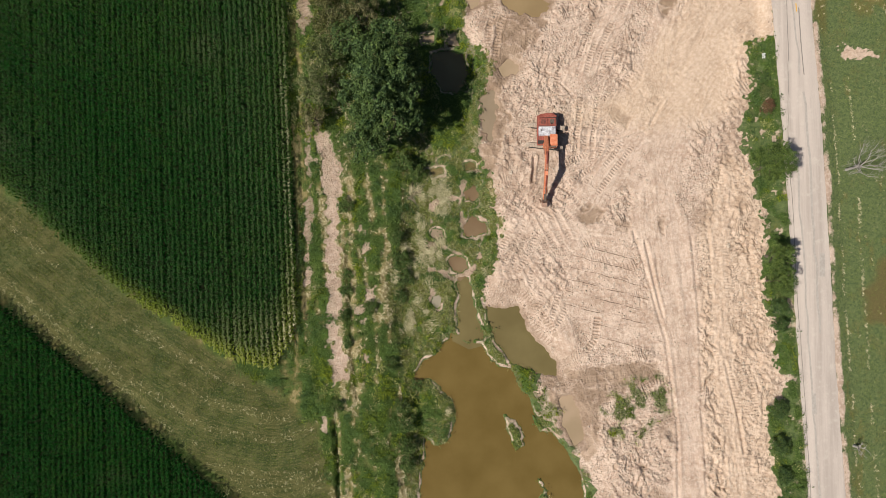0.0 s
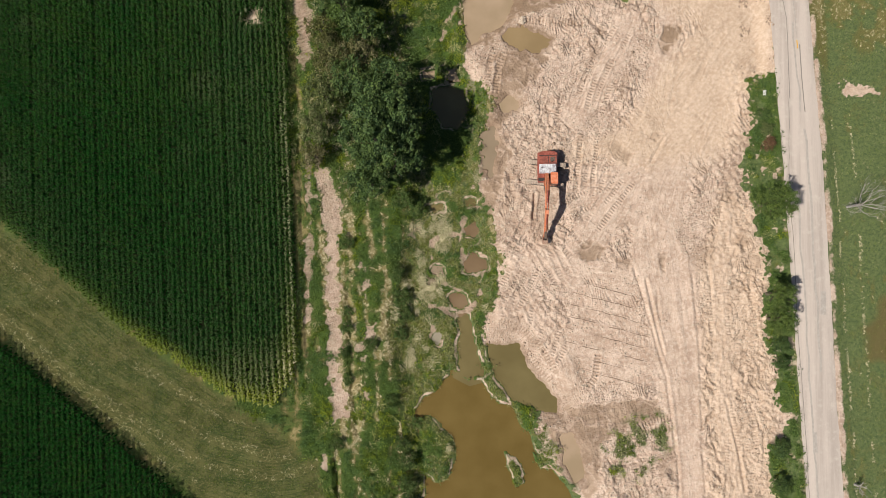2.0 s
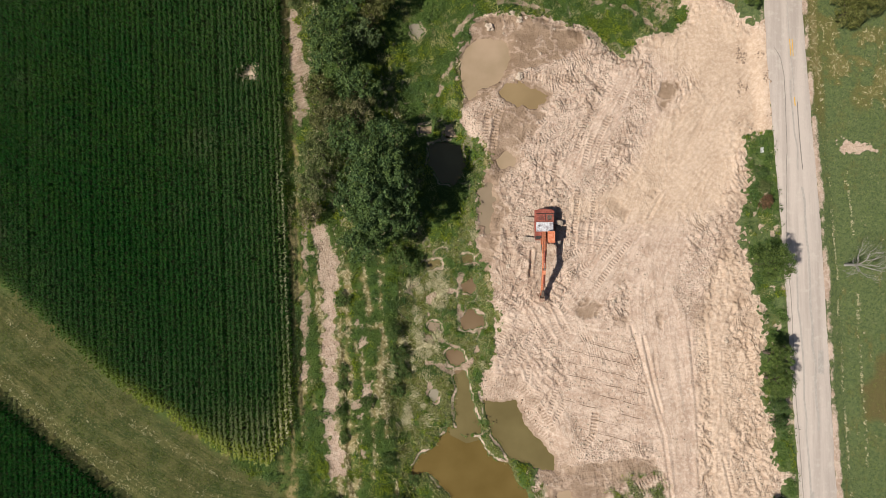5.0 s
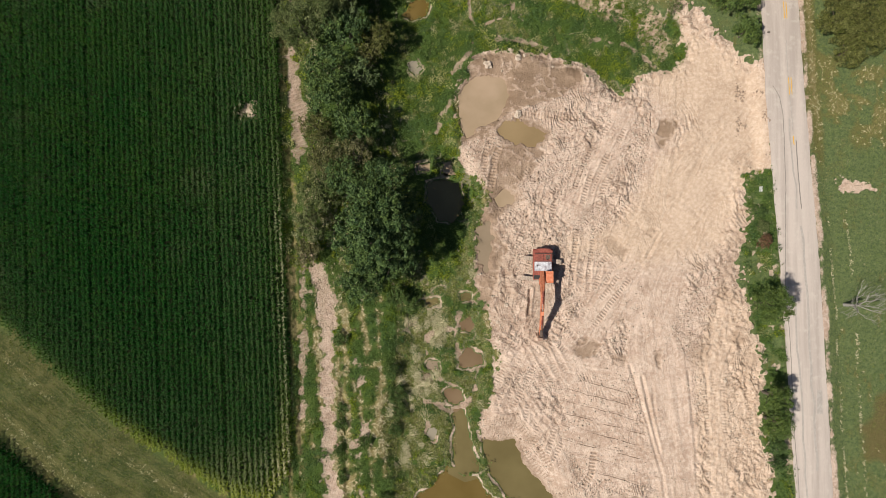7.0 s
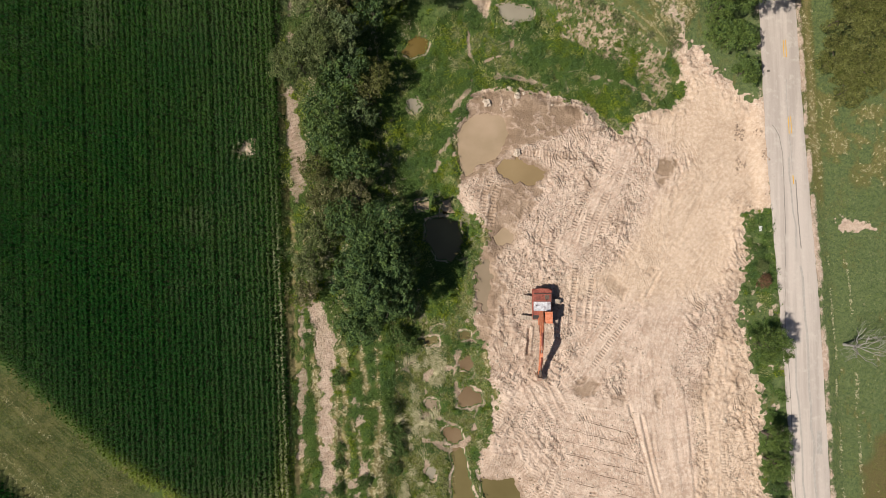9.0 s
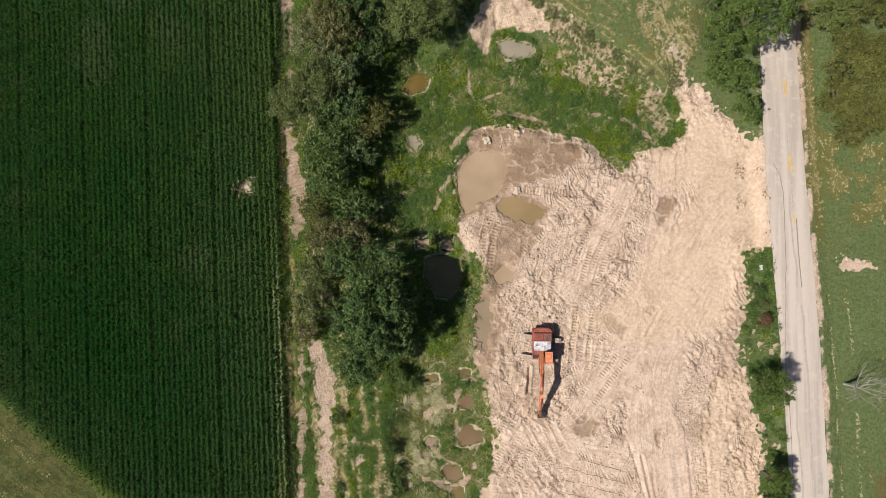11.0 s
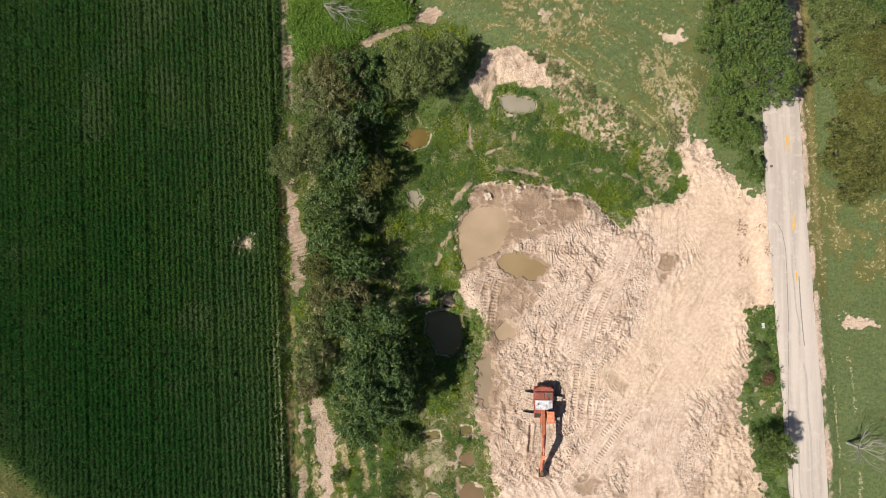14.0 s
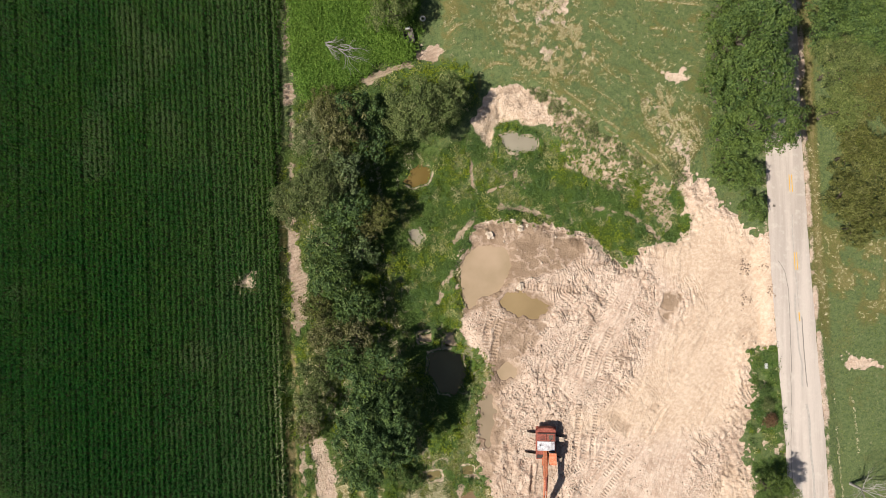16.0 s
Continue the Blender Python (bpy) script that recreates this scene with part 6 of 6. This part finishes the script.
# ---- the excavator: tracks lie east-west, the arm reaches south ----
def excavator(x, y):
    z = max(height(x + dx, y + dy) for dx in (-2.0, 0.0, 2.0) for dy in (-1.7, 1.1)) - 0.12
    ex = thing("excavator", pose(x, y, z, 0, -4, 0), "old orange crawler excavator with a faded red engine hood", "excavator")
    for side in (-1, 1):
        cy = side * 1.4 - 0.3
        track = part("track", prism([(-0.3, 0.12), (-0.3, 0.62), (-0.22, 0.74), (0.22, 0.74), (0.3, 0.62), (0.3, 0.12)], 4.3, 0.0), BLACK, ex, "greasy track frame")
        track.matrix_basis = pose(-0.12, -0.1, 0, 0, 0, -7) @ pose(0, cy + 0.1, 0.0)
        loop = []
        for k in range(50):
            s = k / 50 * (2 * 4.4 + 2 * math.pi * 0.4)
            if s < 4.4:
                p, a = (-2.2 + s, 0.86), 0
            elif s < 4.4 + math.pi * 0.4:
                t = (s - 4.4) / 0.4
                p, a = (2.2 + 0.4 * math.sin(t), 0.46 + 0.4 * math.cos(t)), -math.degrees(t)
            elif s < 8.8 + math.pi * 0.4:
                p, a = (2.2 - (s - 4.4 - math.pi * 0.4), 0.06), 180
            else:
                t = (s - 8.8 - math.pi * 0.4) / 0.4
                p, a = (-2.2 - 0.4 * math.sin(t), 0.46 - 0.4 * math.cos(t)), 180 - math.degrees(t)
            loop.append((p, a))
        for (px, pz), a in loop:
            pad = box((0.205, 0.62, 0.05), (0, 0, 0), 0.008)
            box((0.03, 0.62, 0.05), (0, 0, 0.04), 0.0, bm=pad)
            pad = part("track_pad", pad, STEEL, track)
            pad.matrix_basis = pose(px, 0, pz, 0, -a, 0)
        for wx in (-2.2, 2.2):
            wheel = part("sprocket", tube([(0, -0.2, 0), (0, 0.2, 0)], [0.34, 0.34], 14), STEEL, track)
            wheel.matrix_basis = pose(wx, 0, 0.46)
    body = box((1.7, 2.3, 0.35), (0.05, -0.1, 0.62), 0.05)
    tube([(0.05, -0.1, 0.75), (0.05, -0.1, 1.02)], [0.75, 0.75], 20, bm=body)
    part("undercarriage", body, BLACK, ex)
    # upper works
    deck = box((2.75, 4.0, 0.25), (0, 0.6, 1.12), 0.05)
    part("deck", deck, FADED, ex)
    weight = bmesh.new()
    prof = [(-1.35, 2.0), (1.35, 2.0), (1.38, 2.3), (0.95, 2.62), (0.0, 2.72), (-0.95, 2.62), (-1.38, 2.3)]
    lo = [weight.verts.new((px, py, 1.05)) for px, py in prof]
    hi = [weight.verts.new((px * 0.98, py - 0.03, 2.05)) for px, py in prof]
    weight.faces.new(lo[::-1]), weight.faces.new(hi)
    for k in range(len(prof)):
        weight.faces.new((lo[k], lo[(k + 1) % len(prof)], hi[(k + 1) % len(prof)], hi[k]))
    bmesh.ops.bevel(weight, geom=weight.edges[:], offset=0.06, segments=2, affect="EDGES")
    part("counterweight", weight, FADED, ex, "rounded faded red counterweight")
    hood = part("engine_hood", box((2.6, 1.2, 0.95), (0, 1.45, 1.72), 0.07), FADED, ex, "rusty faded red engine hood")
    part("hood_panel", box((1.15, 0.9, 0.06), (-0.55, 1.45, 2.22), 0.015), FADED, hood)
    part("hood_panel", box((0.95, 0.9, 0.06), (0.62, 1.45, 2.22), 0.015), FADED, hood)
    part("hood_ridge", box((2.4, 0.07, 0.05), (0, 1.96, 2.22), 0.01), BLACK, hood)
    part("hood_seam", box((0.05, 1.1, 0.03), (0.08, 1.45, 2.205), 0.005), BLACK, hood)
    part("hood_seam", box((2.45, 0.05, 0.03), (0, 0.93, 2.205), 0.005), BLACK, hood)
    for k in range(5):
        part("vent_slat", box((0.7, 0.04, 0.03), (-0.55, 1.15 + 0.15 * k, 2.262), 0.005), BLACK, hood)
    part("radiator_screen", box((0.6, 0.6, 0.03), (0.62, 1.45, 2.262), 0.008), RUST, hood, "rusty brown radiator screen")
    part("side_rail", box((0.06, 1.1, 0.1), (1.22, 1.45, 2.22), 0.01), BLACK, hood)
    part("exhaust_pipe", tube([(0.5, 1.05, 2.15), (0.5, 1.05, 2.6), (0.5, 1.12, 2.7)], [0.06, 0.06, 0.06], 9), BLACK, hood)
    tank = part("tank_cover", box((2.35, 1.3, 0.80), (0, 0.18, 1.66), 0.06), BARE_STEEL, ex, "paint-stripped blue white tank cover")
    part("filler_cap", tube([(-0.8, 0.3, 2.0), (-0.8, 0.3, 2.14)], [0.09, 0.09], 12), BLACK, tank)
    part("hatch", box((0.7, 0.4, 0.03), (0.5, 0.3, 2.065), 0.008), BARE_STEEL, tank)
    side = part("side_box", box((0.95, 1.35, 0.55), (-0.88, -1.0, 1.45), 0.05), FADED, ex, "faded red tool box beside the boom")
    part("step_plate", box((0.85, 0.5, 0.03), (-0.88, -1.3, 1.74), 0.008), BLACK, side)
    hand = [(-1.25, -0.5, 1.7), (-1.25, -0.5, 2.15), (-1.25, -1.55, 2.15), (-1.25, -1.55, 1.7)]
    part("hand_rail", tube(hand, [0.02] * 4, 6), BLACK, side)
    # cab
    cab = part("cab", box((1.0, 1.62, 0.75), (0.8, -1.30, 1.6), 0.05), ORANGE, ex, "orange operator cab")
    part("roof", box((1.02, 1.6, 0.09), (0.8, -1.28, 2.93), 0.03), ORANGE, cab, "bright orange cab roof")
    part("roof_hatch", box((0.62, 0.62, 0.05), (0.8, -1.08, 2.98), 0.02), ORANGE, cab)
    for px, py in ((0.33, -0.54), (1.26, -0.54), (0.33, -2.06), (1.26, -2.06)):
        part("pillar", box((0.07, 0.07, 0.96), (px, py, 2.43), 0.015), ORANGE, cab)
    for size, at in (((0.86, 0.03, 0.9), (0.8, -2.07, 2.43)), ((0.86, 0.03, 0.9), (0.8, -0.53, 2.43)), ((0.03, 1.45, 0.9), (0.325, -1.30, 2.43)), ((0.03, 1.45, 0.9), (1.265, -1.30, 2.43))):
        part("window_pane", box(size, at, 0.005), GLASS, cab, "dark dusty cab window")
    # arm
    dx = -0.12
    boom = part("boom", prism([(-0.55, 1.35), (-0.35, 1.85), (-2.0, 3.45), (-3.6, 4.25), (-5.6, 4.15), (-5.75, 3.85), (-3.7, 3.75), (-2.3, 3.0), (-1.0, 1.45)], 0.52, dx), ORANGE, ex, "long worn orange boom")
    boom.matrix_basis = pose(0, 0, 0, 0, 0, -2)
    part("boom_plate", prism([(-1.9, 3.1), (-2.2, 3.5), (-3.6, 4.3), (-3.9, 4.27), (-3.7, 4.0), (-2.4, 3.2)], 0.60, dx), ORANGE, boom)
    for s in (-0.32, 0.32):
        part("lift_cylinder", tube([(dx + s, -1.0, 1.35), (dx + s, -2.35, 2.35)], [0.09, 0.09], 9), ORANGE, boom)
        part("lift_rod", tube([(dx + s, -2.3, 2.31), (dx + s, -3.3, 3.6)], [0.05, 0.05], 8), CHROME, boom)
    part("arm_cylinder", tube([(dx, -3.2, 4.55), (dx, -4.9, 4.62)], [0.10, 0.10], 9), FADED, boom)
    part("arm_rod", tube([(dx, -4.85, 4.62), (dx, -6.1, 4.55)], [0.05, 0.05], 8), CHROME, boom)
    for s in (-0.14, 0.14):
        part("hose", tube([(dx + s, -1.0, 2.4), (dx + s, -2.3, 3.75), (dx + s, -3.7, 4.42), (dx + s, -5.4, 4.35)], [0.018] * 4, 6), BLACK, boom)
    dx = -0.36
    stick = part("stick", prism([(-5.45, 4.0), (-5.9, 4.75), (-6.4, 4.6), (-8.1, 2.5), (-9.35, 1.0), (-9.2, 0.75), (-7.6, 2.2), (-6.0, 3.7)], 0.44, dx), ORANGE, ex, "orange dipper stick with scuffed paint")
    part("bucket_cylinder", tube([(dx, -6.5, 4.75), (dx, -7.7, 3.35)], [0.085, 0.085], 9), FADED, stick)
    part("bucket_rod", tube([(dx, -7.65, 3.4), (dx, -8.7, 2.15)], [0.045, 0.045], 8), CHROME, stick)
    part("linkage", prism([(-8.6, 2.2), (-8.75, 2.3), (-9.6, 1.45), (-9.5, 1.3)], 0.36, dx), RUST, stick)
    bucket = bmesh.new()
    for s in (-0.33, 0.33):
        prism([(-9.2, 1.05), (-9.75, 1.35), (-10.25, 0.8), (-10.25, 0.25), (-9.9, -0.05), (-9.2, 0.0), (-9.0, 0.5)], 0.05, dx + s, bucket, 0.01)
    prism([(-9.75, 1.35), (-10.25, 0.8), (-10.25, 0.25), (-9.9, -0.05), (-9.2, 0.0), (-9.2, 0.05), (-9.88, 0.02), (-10.18, 0.28), (-10.18, 0.78), (-9.72, 1.27)], 0.66, dx, bucket, 0.0)
    bk = part("bucket", bucket, DUSTY, ex, "dusty worn digging bucket")
    for k in range(5):
        tooth = part("bucket_tooth", box((0.09, 0.3, 0.07), (dx - 0.28 + 0.14 * k, -9.1, 0.02), 0.015), RUST, bk)
    return ex


excavator(12.05, -2.18)


# ---- small things ----
def twiggy(rs, start, way, length, radius, depth, bm):
    """A bare branch that forks."""
    start, way = Vector(start), Vector(way).normalized()
    side = Vector(rs.normal(0, 1, 3)).normalized() * length * 0.12
    mid, end = start + way * length * 0.5 + side, start + way * length
    tube([start, mid, end], [radius, radius * 0.75, radius * 0.45], 5 if depth > 1 else 3, bm)
    if depth:
        for k in range(3):
            turn = Vector(rs.normal(0, 0.55, 3)) + Vector((0, 0, 0.15))
            twiggy(rs, start + (end - start) * (0.45 + 0.25 * k), way + turn, length * rs.uniform(0.5, 0.75), radius * 0.5, depth - 1, bm)


def bare_tree(x, y, tall, spread, label, seed, limbs=8, depth=3):
    rs = np.random.RandomState(seed)
    ob = thing("bare_tree", pose(x, y, height(x, y) - 0.05), label, "tree")
    part("trunk", tube([(0, 0, 0), (0.05, 0.02, tall * 0.2), (0.1, 0, tall * 0.42)], [0.21, 0.17, 0.13], 9), DEAD, ob)
    for k in range(limbs):
        az = k * 2 * math.pi / limbs + rs.uniform(-0.3, 0.3)
        bm = bmesh.new()
        twiggy(rs, (0.08, 0, tall * rs.uniform(0.28, 0.42)), (spread * math.cos(az), spread * math.sin(az), 1.0), tall * 0.42, 0.06, depth, bm)
        part("limb", bm, DEAD, ob)
    return ob


bare_tree(53.76, -7.28, 6.8, 0.75, "leafless grey tree standing in the grass", 41)
bare_tree(53.67, -45.38, 2.2, 0.8, "small leafless sapling in the roadside grass", 42, 5, 2)


def fallen_branches(x, y, turn, long, seed):
    rs = np.random.RandomState(seed)
    ob = thing("fallen_branches", pose(x, y, height(x, y) + 1.75, 0, 0, turn), "bleached dead branches lying on tall weeds", "branch")
    for k in range(6):
        bm = bmesh.new()
        twiggy(rs, (rs.uniform(-0.3, 0.3), rs.uniform(-0.4, 0.4), rs.uniform(0, 0.15)), (1, rs.uniform(-0.8, 0.8), rs.uniform(-0.05, 0.12)), long * rs.uniform(0.5, 1.0), 0.065, 2, bm)
        part("branch", bm, DEAD, ob)


fallen_branches(-16.61, 53.38, -38, 2.9, 51)
fallen_branches(-18.81, 54.22, -25, 2.2, 52)


def crumpled(name, x, y, w, l, up, mat, label, category, seed):
    """A crumpled sheet."""
    rs = np.random.RandomState(seed)
    bm = bmesh.new()
    bmesh.ops.create_grid(bm, x_segments=7, y_segments=7, size=0.5)
    for v in bm.verts:
        v.co = (v.co.x * w * rs.uniform(0.85, 1.1), v.co.y * l * rs.uniform(0.85, 1.1), up + 0.16 * rs.rand())
    geo = bmesh.ops.extrude_face_region(bm, geom=bm.faces[:])
    bmesh.ops.translate(bm, vec=(0, 0, -0.02), verts=[g for g in geo["geom"] if isinstance(g, bmesh.types.BMVert)])
    bmesh.ops.recalc_face_normals(bm, faces=bm.faces)
    ob = part(name, bm, mat)
    ob.matrix_basis = pose(x, y, height(x, y))
    return tagged(ob, label, category)


crumpled("plastic_sheet", 42.46, 8.79, 0.45, 0.7, 0.3, WHITE, "crumpled white plastic sheet caught in verge weeds", "litter", 61)
crumpled("plastic_sheet", -7.29, 56.61, 0.7, 0.45, 0.5, WHITE, "torn pale sheet beside a dark pit", "litter", 62)


def debris_pit(x, y):
    z = height(x, y)
    ob = thing("drain_box", pose(x, y, z, 0, 0, 12), "old open concrete drain box among weeds", "drain")
    for size, at in (((1.5, 0.14, 0.9), (0, 0.85, 0.3)), ((1.5, 0.14, 0.9), (0, -0.85, 0.3)), ((0.14, 1.56, 0.9), (-0.68, 0, 0.3)), ((0.14, 1.56, 0.9), (0.68, 0, 0.3))):
        part("side", box(size, at, 0.02), MOSSY, ob)
    part("slab", box((0.62, 1.1, 0.08), (0.3, -0.15, 0.78), 0.02, (4, -6, 0)), MOSSY, ob, "broken grey slab")
    # black floor added so that the inside reads as a dark hole
    part("dark_floor", box((1.24, 1.56, 0.3), (0, 0, -0.05), 0.05), BLACK, ob, "black floor standing in for the shade inside the box")


debris_pit(-7.15, 55.50)


def tyre(x, y):
    z = height(x, y)
    bm = bmesh.new()
    ring = 14
    rows = [[bm.verts.new(((0.32 + 0.12 * math.cos(b)) * math.cos(a), (0.32 + 0.12 * math.cos(b)) * math.sin(a), 0.1 + 0.1 * math.sin(b)))
             for b in (2 * math.pi * j / 8 for j in range(8))] for a in (2 * math.pi * k / ring for k in range(ring))]
    for k in range(ring):
        for j in range(8):
            bm.faces.new((rows[k][j], rows[(k + 1) % ring][j], rows[(k + 1) % ring][(j + 1) % 8], rows[k][(j + 1) % 8]))
    ob = part("ring", bm, CONCRETE)
    ob.matrix_basis = pose(x, y, z + 0.25)
    tagged(ob, "pale worn ring half hidden in weeds", "ring")


tyre(-5.12, 58.07)


def boulders():
    """Single pale blocks of clay and stone lying on the site."""
    rs = np.random.RandomState(71)
    for x, y, s in ((8.71, 27.97, 0.55), (7.75, 29.02, 0.4), (8.75, 19.73, 0.6), (4.52, 27.01, 0.7),
                    (9.76, 28.37, 0.3), (26.35, 18.12, 0.3), (27.76, 17.33, 0.3), (37.33, -17.84, 0.35),
                    (6.97, -7.45, 0.35), (5.76, -9.86, 0.3)):
        bm = bmesh.new()
        bmesh.ops.create_icosphere(bm, subdivisions=2, radius=s * 0.85)
        for v in bm.verts:
            v.co *= 1 + 0.8 * (rs.rand() - 0.5)
            v.co.z *= 0.55
        ob = part("boulder", bm, STONE)
        ob.matrix_basis = pose(x, y, height(x, y) + s * 0.12, 0, 0, float(rs.uniform(0, 360)))
        tagged(ob, "pale rough block of clay and stone on the site", "boulder", "boulders on the site")


boulders()
flat = crumpled("road_litter", 43.91, 30.98, 0.38, 0.32, 0.02, MOSSY, "small dark lump of litter on the road", "litter", 63)
flat.location.z = 0.5
